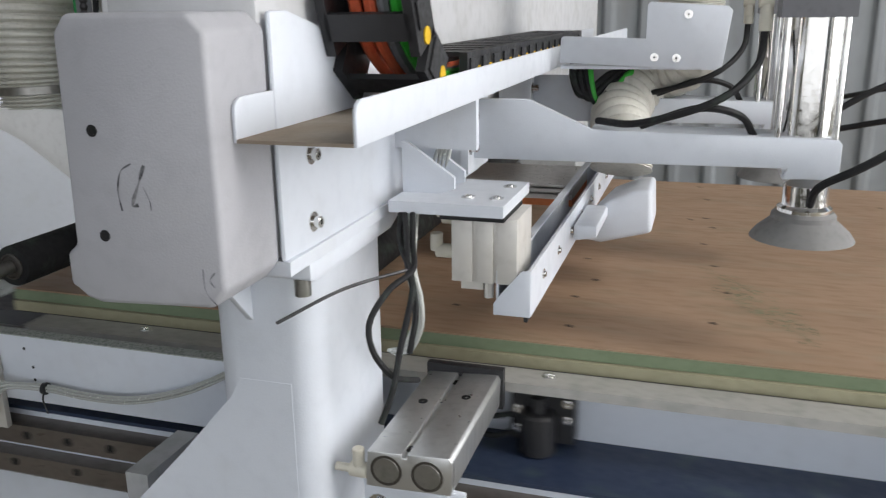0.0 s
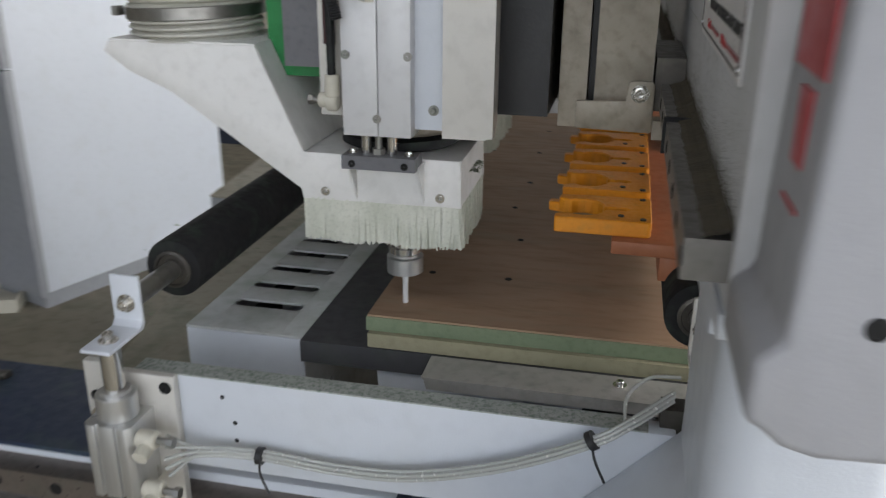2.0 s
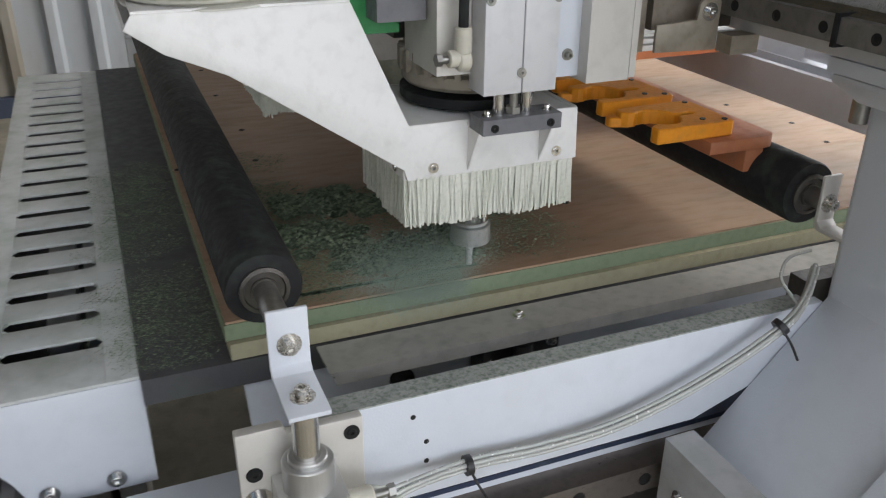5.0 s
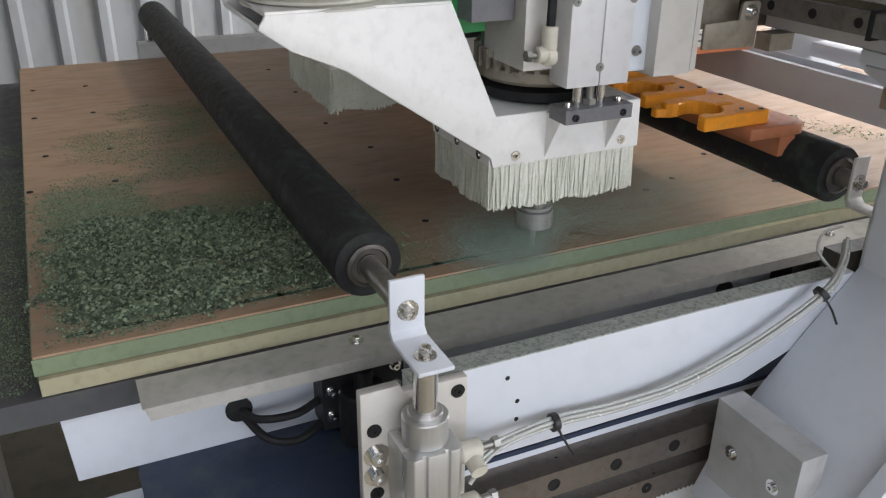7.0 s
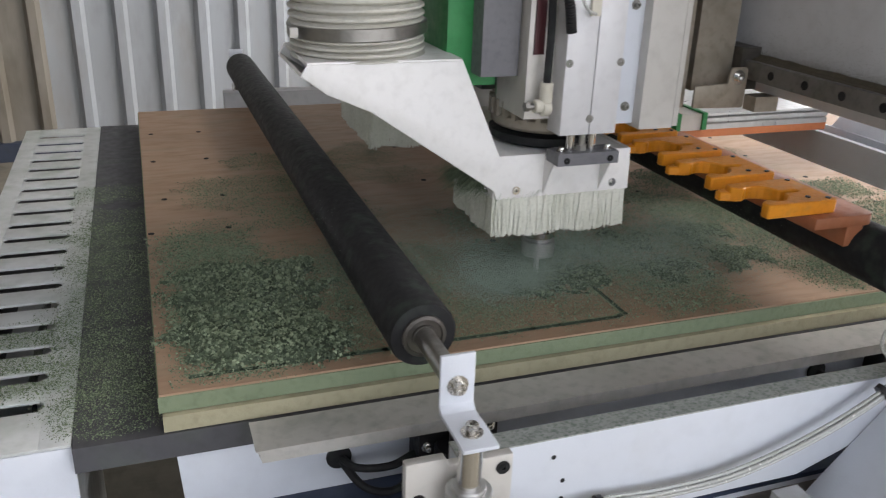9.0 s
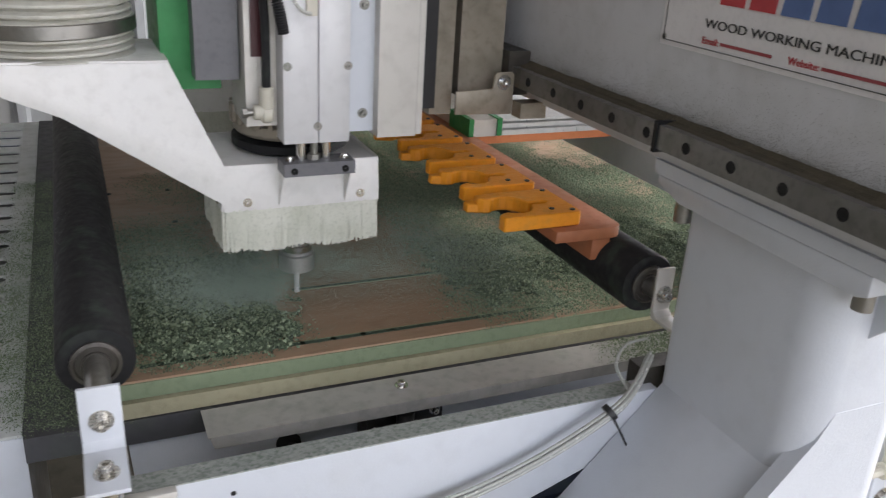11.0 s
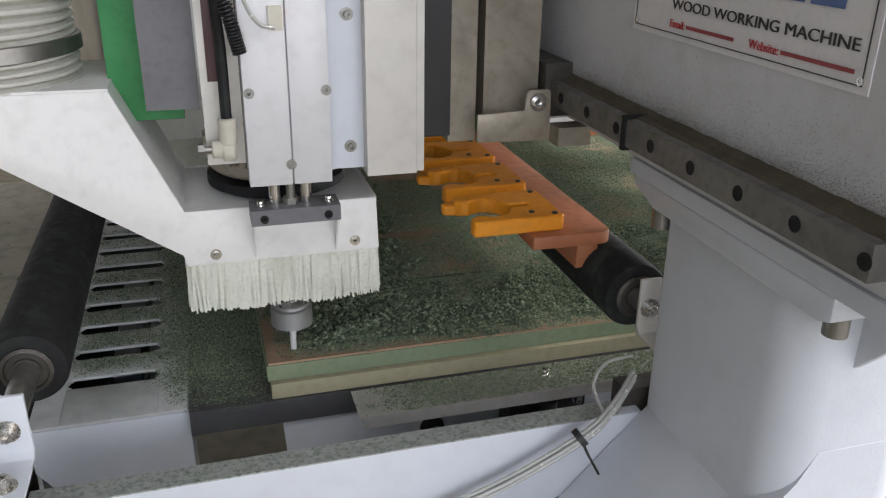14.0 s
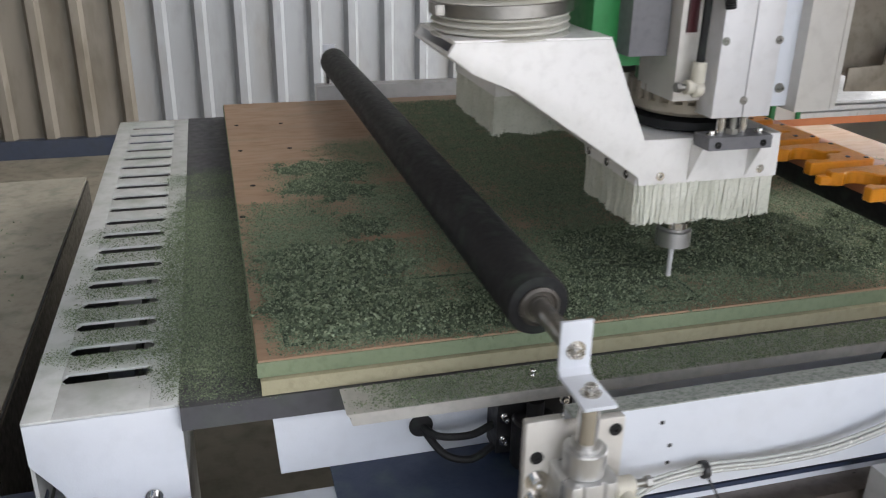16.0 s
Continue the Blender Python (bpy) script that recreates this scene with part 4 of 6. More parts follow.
for i in range(420):
    y = 0.006 + 1.19 * i / 420
    box(bm, 0.752, 0.7565, y, y + 0.002, 0.954 + 0.003 * rb.random(), 0.9638)
tagged(part("brush_strip", bm, black_plastic, push, "black brush strip"), kind="stuff")
bolts(push, [(0.761, 0.08 + 0.11 * i, 0.995) for i in range(8)], (1, 0, 0), 0.004, 0.004)
# suction nozzle and hoses
bm = B()
prism(bm, [(0.752, 0.940), (0.758, 0.962), (0.80, 1.008), (0.84, 1.026), (0.868, 1.030), (0.872, 0.957), (0.79, 0.935)], "y", 0.44, 0.56)
noz = part("suction_nozzle", bm, white, gantry, "white sheet suction nozzle", 0.008, 3)
bm = B()
prism(bm, [(0.765, 0.975), (0.80, 0.98), (0.80, 1.0), (0.765, 1.0)], "y", 0.30, 0.44)
part("nozzle_duct", bm, white, noz, "", 0.004)
bm = B()
ribbed(bm, [(0.812, 0.50, 1.05), (0.812, 0.52, 1.09), (0.80, 0.60, 1.14), (0.84, 0.66, 1.19), (0.90, 0.64, 1.22), (0.905, 0.62, 1.27)], 0.052, 0.016)
part("ribbed_hose", bm, hose_cream, gantry, "beige spiral ribbed dust hose")
bm = B()
turned(bm, [(0.054, 0), (0.0555, 0.001), (0.0555, 0.013), (0.054, 0.014)], towards((0.812, 0.505, 1.066), (0, 0.1, 1)), 28)
turned(bm, [(0.054, 0), (0.0555, 0.001), (0.0555, 0.013), (0.054, 0.014)], towards((0.905, 0.62, 1.222), (0, 0, 1)), 28)
part("hose_clamp", bm, chrome, gantry, "steel hose clamp")
bm = B()
ribbed(bm, [(0.905, 0.62, 1.31), (0.905, 0.62, 1.38), (0.88, 0.66, 1.55), (0.86, 0.75, 1.8)], 0.056, 0.016)
part("ribbed_hose", bm, hose_cream, gantry, "beige spiral ribbed dust hose")
bm = B()
prism(bm, [(0.70, 1.222), (0.70, 1.262), (0.705, 1.266), (0.84, 1.262), (0.84, 1.315), (0.845, 1.32), (0.965, 1.312), (0.972, 1.305), (0.962, 1.218), (0.95, 1.212)], "y", 0.53, 0.535)
box(bm, 0.70, 0.95, 0.535, 0.66, 1.212, 1.217)
hb = part("hose_bracket", bm, white, gantry, "white folded hose bracket", 0.001)
bolts(hb, [(0.855, 0.53, 1.232), (0.89, 0.53, 1.231), (0.905, 0.53, 1.30)], (0, -1, 0), 0.004, 0.003)


for k, (mt, rr, off) in enumerate(((black_rubber, 0.007, 0.0), (black_rubber, 0.006, 0.012), (black_rubber, 0.006, 0.024), (cable_green, 0.006, 0.03))):
    bm = B()
    pipe(bm, [(0.72 + off, 0.60, 1.245), (0.715 + off, 0.58, 1.20), (0.735 + off, 0.57, 1.165 - off * 0.5), (0.78 + off, 0.60, 1.20), (0.82 + off, 0.66, 1.19), (0.86 + off, 0.74, 1.15)], rr)
    part("cable", bm, mt, gantry, "black machine cable" if k < 3 else "green cable")
bm = B()
box(bm, 0.72, 0.90, 0.80, 0.86, 1.12, 1.20)
part("valve_manifold", bm, grey_plastic, gantry, "grey air valve manifold", 0.004)
for k in range(5):
    bm = B()
    cyl(bm, (0.74 + 0.034 * k, 0.80, 1.17), (0, -1, 0), 0.008, 0.02, 12, 0.001)
    part("fitting", bm, ivory, gantry)


def lift_arm(y, x1):
    """A swept steel arm with an upright cylinder and a suction cup."""
    bm = B()
    prism(bm, [(0.60, 1.195), (0.715, 1.195), (0.80, 1.157), (x1 - 0.005, 1.153), (x1, 1.147), (x1, 1.104), (x1 - 0.065, 1.101), (x1 - 0.06, 1.115), (0.60, 1.112)], "y", y, y + 0.008)
    prism(bm, [(0.796, 1.157), (x1 - 0.004, 1.153), (x1 - 0.004, 1.149), (0.796, 1.153)], "y", y + 0.008, y + 0.075)
    box(bm, x1 - 0.065, x1 + 0.004, y + 0.008, y + 0.075, 1.101, 1.109)
    a = part("lift_arm", bm, white, gantry, "white steel lifting arm", 0.0015)
    bm = B()
    box(bm, 0.627, 0.638, y - 0.03, y + 0.08, 1.095, 1.208)
    part("arm_flange", bm, white, a, "", 0.002)
    bm = B()
    box(bm, 0.578, 0.6265, y - 0.026, y + 0.07, 1.085, 1.205)
    part("arm_post", bm, white, a, "white box post behind the arm flange", 0.002)
    bolts(a, [(0.638, y - 0.018, 1.173), (0.638, y - 0.018, 1.130)], (1, 0, 0), 0.006, 0.012)
    cx = x1 - 0.042
    bm = B()
    cyl(bm, (cx, y + 0.04, 1.150), (0, 0, 1), 0.034, 0.15, 30, 0.002)
    part("air_cylinder", bm, chrome, a, "polished round air cylinder")
    bm = B()
    for dx, dy in ((-0.033, 0.0), (0.033, 0.07), (-0.033, 0.07), (0.033, 0.0)):
        cyl(bm, (cx + dx, y + 0.005 + dy, 1.150), (0, 0, 1), 0.004, 0.15, 10)
    part("tie_rod", bm, chrome, a)
    bm = B()
    box(bm, cx - 0.042, cx + 0.042, y - 0.002, y + 0.082, 1.298, 1.345)
    part("cylinder_head", bm, grey_plastic, a, "dark grey cylinder head", 0.004)
    bm = B()
    cyl(bm, (cx - 0.05, y + 0.02, 1.318), (-1, 0, 0), 0.009, 0.018, 12, 0.001)
    cyl(bm, (cx - 0.058, y + 0.02, 1.282), (0, 0, 1), 0.008, 0.034, 12, 0.001)
    part("fitting", bm, ivory, a)
    bm = B()
    pipe(bm, [(cx - 0.058, y + 0.02, 1.285), (cx - 0.065, y + 0.0, 1.24), (cx - 0.11, y - 0.03, 1.20), (cx - 0.20, y - 0.02, 1.17), (cx - 0.26, y + 0.03, 1.165)], 0.0048)
    pipe(bm, [(cx - 0.06, y + 0.02, 1.152), (cx - 0.08, y, 1.18), (cx - 0.13, y - 0.02, 1.19), (cx - 0.20, y - 0.01, 1.165)], 0.0048)
    part("air_hose", bm, black_rubber, a, "black rubber air hose")
    bm = B()
    turned(bm, [(0.008, 0), (0.014, 0.004), (0.028, 0.014), (0.029, 0.040), (0.034, 0.044), (0.034, 0.054)], towards((cx + 0.01, y + 0.035, 1.104), (0, 0, -1)), 24)
    part("cup_socket", bm, chrome, a, "polished suction cup socket")
    bm = B()
    turned(bm, [(0.036, 0), (0.040, 0.004), (0.040, 0.010), (0.058, 0.026), (0.065, 0.036), (0.061, 0.037), (0.045, 0.028)], towards((cx + 0.01, y + 0.035, 1.055), (0, 0, -1)), 36)
    part("suction_cup", bm, grey_rubber, a, "grey rubber suction cup")
    bm = B()
    pipe(bm, [(cx + 0.012, y + 0.0, 1.07), (cx + 0.018, y - 0.03, 1.10), (cx + 0.06, y - 0.05, 1.13), (cx + 0.16, y - 0.04, 1.19), (cx + 0.3, y, 1.23), (cx + 0.42, y + 0.3, 1.2), (cx + 0.1, y + 0.5, 1.1)], 0.0052)
    part("vacuum_hose", bm, black_rubber, a, "black vacuum hose")
    return a


bm = B()
ribbed(bm, [(0.600, 0.10, 1.10), (0.612, 0.095, 1.15), (0.636, 0.09, 1.19), (0.650, 0.09, 1.23)], 0.013, 0.006, 0.0025, 14)
part("corrugated_conduit", bm, black_plastic, gantry, "black corrugated cable conduit")
for k in range(4):
    bm = B()
    pipe(bm, [(0.612 + 0.006 * k, 0.08, 1.10), (0.628 + 0.005 * k, 0.075, 1.15), (0.650 + 0.004 * k, 0.075, 1.185), (0.662 + 0.004 * k, 0.08, 1.22)], 0.0028)
    part("clear_tube", bm, clear_tube, gantry, "clear plastic air tube")
lift_arm(0.20, 1.105)
lift_arm(0.62, 1.10)
# cylinder block clamped at the foot
fx, fy = 0.61, -0.15
bm = B()
prism(bm, [(fx, 0.812), (fx + 0.003, 0.856), (fx + 0.044, 0.858), (fx + 0.044, 0.853), (fx + 0.050, 0.853), (fx + 0.050, 0.858), (fx + 0.098, 0.861), (fx + 0.102, 0.855), (fx + 0.100, 0.815)], "y", -0.15, 0.075)
blk = part("stop_cylinder", bm, brushed_alu, gantry, "brushed aluminium twin stop cylinder", 0.0015)
for dx in (0.025, 0.073):
    bm = B()
    turned(bm, [(0.0185, 0), (0.0185, 0.0004), (0.0165, 0.0004), (0.0165, -0.002)], towards((fx + dx, -0.1504, 0.835), (0, -1, 0)), 28)
    part("end_ring", bm, dark_steel, blk)
    bm = B()
    cyl(bm, (fx + dx, -0.148, 0.835), (0, -1, 0), 0.0155, 0.003, 24, 0.0008)
    part("end_plug", bm, steel, blk)
bm = B()
box(bm, fx, fx + 0.105, 0.072, 0.084, 0.812, 0.868)
part("end_plate", bm, black_plastic, blk, "", 0.002)
bolts(blk, [(fx + 0.025, -0.02, 0.857), (fx + 0.075, 0.0, 0.859), (fx + 0.047, -0.13, 0.8535), (fx + 0.047, 0.05, 0.8535)], (0, 0, 1), 0.0035, 0.001, black_hole, "tapped_hole")
bm = B()
cyl(bm, (fx, -0.14, 0.825), (-1, 0, 0), 0.009, 0.022, 12, 0.001)
cyl(bm, (fx - 0.012, -0.14, 0.83), (0, 0, 1), 0.007, 0.022, 12, 0.001)
cyl(bm, (fx - 0.022, -0.14, 0.825), (-1, 0, 0), 0.005, 0.018, 8)
part("fitting", bm, ivory, blk)
bm = B()
prism(bm, [(0.598, 0.812), (0.72, 0.806), (0.72, 0.76), (0.60, 0.72)], "y", -0.13, -0.122)
part("block_bracket", bm, white, gantry, "", 0.002)
bolts(gantry, [(0.617, -0.13, 0.777), (0.69, -0.13, 0.78)], (0, -1, 0), 0.008, 0.008)
# loose black and clear tubes beside the leg
leads = None
for pts in ([(0.614, -0.020, 1.083), (0.627, -0.050, 1.062), (0.638, -0.080, 1.033), (0.650, -0.100, 1.016), (0.642, -0.120, 0.958), (0.637, -0.135, 0.912), (0.626, -0.145, 0.876)], [(0.624, -0.020, 1.084), (0.634, -0.050, 1.056), (0.644, -0.080, 1.035), (0.627, -0.110, 1.020), (0.613, -0.135, 0.990), (0.618, -0.140, 0.958), (0.633, -0.120, 0.922), (0.640, -0.060, 0.892)], [(0.609, -0.020, 1.083), (0.619, -0.050, 1.055), (0.640, -0.080, 1.035), (0.650, -0.090, 0.992), (0.645, -0.100, 0.943)]):
    bm = B()
    pipe(bm, pts, 0.0036)
    t = part("air_hose", bm, black_rubber, gantry, "black air hose beside the leg")
    leads = leads or t
for k in range(3):
    bm = B()
    pipe(bm, [(x - 0.006 * k, y + 0.004 * k, z) for x, y, z in [(0.622, 0.000, 1.079), (0.635, -0.050, 1.030), (0.646, -0.060, 0.994), (0.646, -0.060, 0.960), (0.625, -0.040, 0.921), (0.590, 0.000, 0.895)]], 0.003)
    part("clear_tube", bm, clear_tube, leads)
bm = B()
pipe(bm, [(0.638, -0.082, 1.035), (0.588, -0.142, 1.028), (0.538, -0.202, 1.006)], 0.0019, 6)
part("cable_tie", bm, black_plastic, leads, "long black cable tie tail")
# the whole unloading assembly stands a little out from the beam
for ob in gantry.children:
    if ob not in before:
        low = ob.name.split(".")[0] in ("stop_cylinder", "block_bracket", "screw")
        ob.location = (0.015, 0, -0.002) if low else (0.018, 0, 0.011)
# dark rollers and strips seen beneath the beam
bm = B()
box(bm, 0.436, 0.745, 0.53, 0.72, 0.984, 0.996)
part("label_table", bm, salmon_bright, gantry, "orange-edged plate under the beam", 0.001)
bm = B()
prism(bm, [(0.53, 0.996), (0.53, 1.004), (0.535, 1.006), (0.53, 1.008), (0.53, 1.014), (0.536, 1.016), (0.53, 1.018), (0.53, 1.022), (0.72, 1.022), (0.72, 0.996)], "x", 0.505, 0.745)
part("alu_profile", bm, brushed_alu, gantry, "grooved aluminium profile")
bm = B()
box(bm, 0.452, 0.504, 0.529, 0.72, 0.996, 1.022)
part("end_block", bm, cream_alu, gantry, "", 0.001)
for x in (0.446, 0.494):
    bm = B()
    box(bm, x, x + 0.008, 0.526, 0.60, 0.997, 1.024)
    part("green_clip", bm, green_paint, gantry, "green plastic clip")

# ---- spindle head ----
bm = B()
box(bm, 0.10, 0.40, 0.33, 0.36, 1.09, 1.75)
spindle_head = part("spindle_head", bm, table_black, gantry, "spindle carriage with motor, dust hood and brush", 0.003)
hd = spindle_head
bm = B()
box(bm, 0.244, 0.2505, 0.093, 0.11, 1.09, 1.75)
part("edge_plate", bm, cream_alu, hd)
bm = B()
box(bm, 0.200, 0.244, 0.094, 0.165, 1.088, 1.75)
part("mount_plate", bm, cream_alu, hd, "", 0.003)
bm = B()
box(bm, 0.168, 0.200, 0.110, 0.25, 1.092, 1.75)
part("spindle_block", bm, white, hd, "", 0.002)
bolts(hd, [(0.188, 0.110, z) for z in (1.112, 1.225, 1.34)], (0, -1, 0), 0.0032, 0.006, steel)
bm = B()
prism(bm, [(0.0985, 0.093), (0.1345, 0.093), (0.1345, 0.098), (0.1358, 0.098), (0.1358, 0.093), (0.1685, 0.093), (0.1685, 0.125), (0.0985, 0.125)], "z", 1.086, 1.26)
gc = part("guide_cylinder", bm, pale_alu, hd, "cream aluminium hood lifting cylinder", 0.0006)
bolts(gc, [(0.134, 0.093, 1.104), (0.103, 0.093, 1.166), (0.166, 0.093, 1.166), (0.128, 0.093, 1.252), (0.15, 0.093, 1.285)], (0, -1, 0), 0.0026, 0.002, steel)
bm = B()
box(bm, 0.104, 0.17, 0.095, 0.13, 1.262, 1.45)
part("upper_block", bm, pale_alu, gc, "", 0.001)
bm = B()
cyl(bm, (0.131, 0.092, 1.229), (0, -1, 0), 0.0022, 0.002, 10)
part("sensor_led", bm, led_red, gc, "glowing red sensor light")
bm = B()
box(bm, 0.122, 0.133, 0.0885, 0.0929, 1.216, 1.235)
part("sensor", bm, ivory, gc, "", 0.001)
bm = B()
pipe(bm, [(0.126, 0.087, 1.218), (0.115, 0.082, 1.222), (0.106, 0.082, 1.235), (0.10, 0.085, 1.26), (0.095, 0.1, 1.32)], 0.0018, 6)
part("sensor_lead", bm, clear_tube, gc)
for x in (0.119, 0.146):
    bm = B()
    cyl(bm, (x, 0.105, 1.055), (0, 0, 1), 0.0052, 0.034, 16)
    part("guide_rod", bm, chrome, gc, "polished guide rod")
bm = B()
cyl(bm, (0.1325, 0.103, 1.062), (0, 0, 1), 0.004, 0.026, 10)
cyl(bm, (0.1325, 0.103, 1.064), (0, 0, 1), 0.007, 0.008, 6)
part("piston_rod", bm, steel, gc)
bm = B()
box(bm, 0.097, 0.174, 0.088, 0.118, 1.052, 1.066)
tb = part("tie_bar", bm, grey_plastic, hd, "dark grey tie bar", 0.001)
bolts(tb, [(0.108, 0.088, 1.058), (0.163, 0.088, 1.058)], (0, -1, 0), 0.0022, 0.0006, black_hole, "bar_hole")
bolts(tb, [(0.106, 0.1, 1.066), (0.165, 0.1, 1.066)], (0, 0, 1), 0.003, 0.005)
# motor behind
bm = B()
cyl(bm, (0.132, 0.20, 1.10), (0, 0, 1), 0.062, 0.7, 40, 0.003)
part("spindle_motor", bm, green_paint, hd, "green round spindle motor")
bm = B()
turned(bm, [(0.062, 0), (0.066, 0.004), (0.066, 0.014), (0.06, 0.018), (0.05, 0.03)], towards((0.132, 0.20, 1.075), (0, 0, 1)), 40)
star = []
for k in range(28):
    for da, rr in ((0.0, 0.0625), (0.06, 0.0625), (0.07, 0.0695), (0.15, 0.0695), (0.16, 0.0625)):
        a = k * math.tau / 28 + da
        star.append((0.132 + rr * math.cos(a), 0.20 + rr * math.sin(a)))
prism(bm, star, "z", 1.088, 1.108)
part("motor_flange", bm, dirty_alu, hd, "finned aluminium motor flange")
bm = B()
turned(bm, [(0.060, 0), (0.066, 0.003), (0.066, 0.012), (0.05, 0.014)], towards((0.13, 0.20, 1.058), (0, 0, 1)), 40)
part("seal_ring", bm, black_rubber, hd)
bm = B()
box(bm, 0.066, 0.098, 0.12, 0.20, 1.10, 1.7)
part("spindle_housing", bm, cream_alu, hd, "", 0.006, 3)
bm = B()
box(bm, 0.072, 0.084, 0.1175, 0.120, 1.172, 1.30)
part("red_label", bm, material("dark_red_label", (0.06, 0.012, 0.015), 0.4), hd, "dark red type label")
bm = B()
box(bm, 0.020, 0.064, 0.14, 0.20, 1.145, 1.5)
part("junction_box", bm, grey_plastic, hd, "grey plastic junction box", 0.003)
bm = B()
box(bm, -0.01, 0.05, 0.17, 0.30, 1.13, 1.62)
part("green_housing", bm, green_paint, hd, "green painted motor housing", 0.012, 3)
bm = B()
cyl(bm, (0.084, 0.105, 1.122), (0, 0, 1), 0.0075, 0.022, 14, 0.001)
cyl(bm, (0.084, 0.105, 1.118), (-1, 0, 0), 0.0075, 0.014, 14, 0.001)
cyl(bm, (0.09, 0.105, 1.116), (-1, 0, 0), 0.009, 0.012, 14, 0.002)
part("elbow_fitting", bm, ivory, hd, "ivory elbow air fitting")
bm = B()
cyl(bm, (0.072, 0.105, 1.118), (-1, 0, 0), 0.0035, 0.010, 10)
cyl(bm, (0.064, 0.105, 1.118), (-1, 0, 0), 0.0055, 0.005, 6)
part("flow_screw", bm, steel, hd)
bm = B()
pipe(bm, [(0.084, 0.105, 1.142), (0.084, 0.104, 1.2), (0.082, 0.104, 1.26), (0.086, 0.11, 1.4)], 0.0045)
part("air_hose", bm, black_rubber, hd)
bm = B()
ribbed(bm, [(0.098, 0.085, 1.20), (0.09, 0.082, 1.235), (0.075, 0.09, 1.28), (0.07, 0.1, 1.4)], 0.006, 0.005, 0.002, 10)
part("corrugated_conduit", bm, black_plastic, hd)
# dust hood
bm = B()
prism(bm, [(0.040, 1.005), (0.215, 1.006), (0.213, 1.057), (0.042, 1.057), (-0.007, 1.166), (-0.175, 1.166), (-0.182, 1.155), (-0.155, 1.135), (-0.108, 1.115), (0.037, 1.016)], "y", 0.125, 0.129)
hood = part("dust_hood", bm, hood_white, hd, "off-white sheet dust hood, scuffed", 0.0008)
bm = B()
prism(bm, [(0.040, 1.005), (0.215, 1.006), (0.213, 1.057), (0.042, 1.057), (-0.007, 1.166), (-0.175, 1.166), (-0.182, 1.155), (-0.155, 1.135), (-0.108, 1.115), (0.037, 1.016)], "y", 0.262, 0.266)
part("hood_back", bm, hood_white, hood)
bm = B()
box(bm, 0.209, 0.214, 0.129, 0.262, 1.006, 1.057)
part("hood_end", bm, hood_white, hood)
bm = B()
prism(bm, [(0.037, 1.016), (0.040, 1.018), (-0.107, 1.119), (-0.153, 1.139), (-0.180, 1.157), (-0.182, 1.154), (-0.155, 1.135), (-0.108, 1.114)], "y", 0.129, 0.262)
part("hood_slope", bm, hood_white, hood)
bm = B()
box(bm, 0.0375, 0.041, 0.129, 0.262, 1.005, 1.018)
part("hood_lip", bm, hood_white, hood)
bm = B()
prism(bm, [(0.042, 1.057), (-0.007, 1.166), (-0.011, 1.165), (0.038, 1.056)], "y", 0.129, 0.262)
part("hood_throat", bm, hood_white, hood)
bm = B()
box(bm, -0.175, -0.007, 0.127, 0.264, 1.164, 1.168)
part("hood_top", bm, hood_white, hood)
bm = B()
box(bm, 0.042, 0.213, 0.127, 0.264, 1.052, 1.056)
part("hood_deck", bm, hood_white, hood)
bm = B()
for x in (0.1, 0.174):
    prism(bm, [(0.1252, 1.008), (0.1252, 1.0525), (0.100, 1.0525)], "x", x - 0.001, x + 0.001)
prism(bm, [(0.098, 1.055), (0.176, 1.055), (0.176, 1.0525), (0.098, 1.0525)], "y", 0.10, 0.1252)
part("hood_rib", bm, hood_white, hood)
bolts(hood, [(0.065, 0.125, 1.015), (0.192, 0.125, 1.016)], (0, -1, 0), 0.003, 0.0025)
bolts(hood, [(0.0375, y, 1.012) for y in (0.15, 0.2, 0.25)], (-1, 0, 0), 0.003, 0.0025)


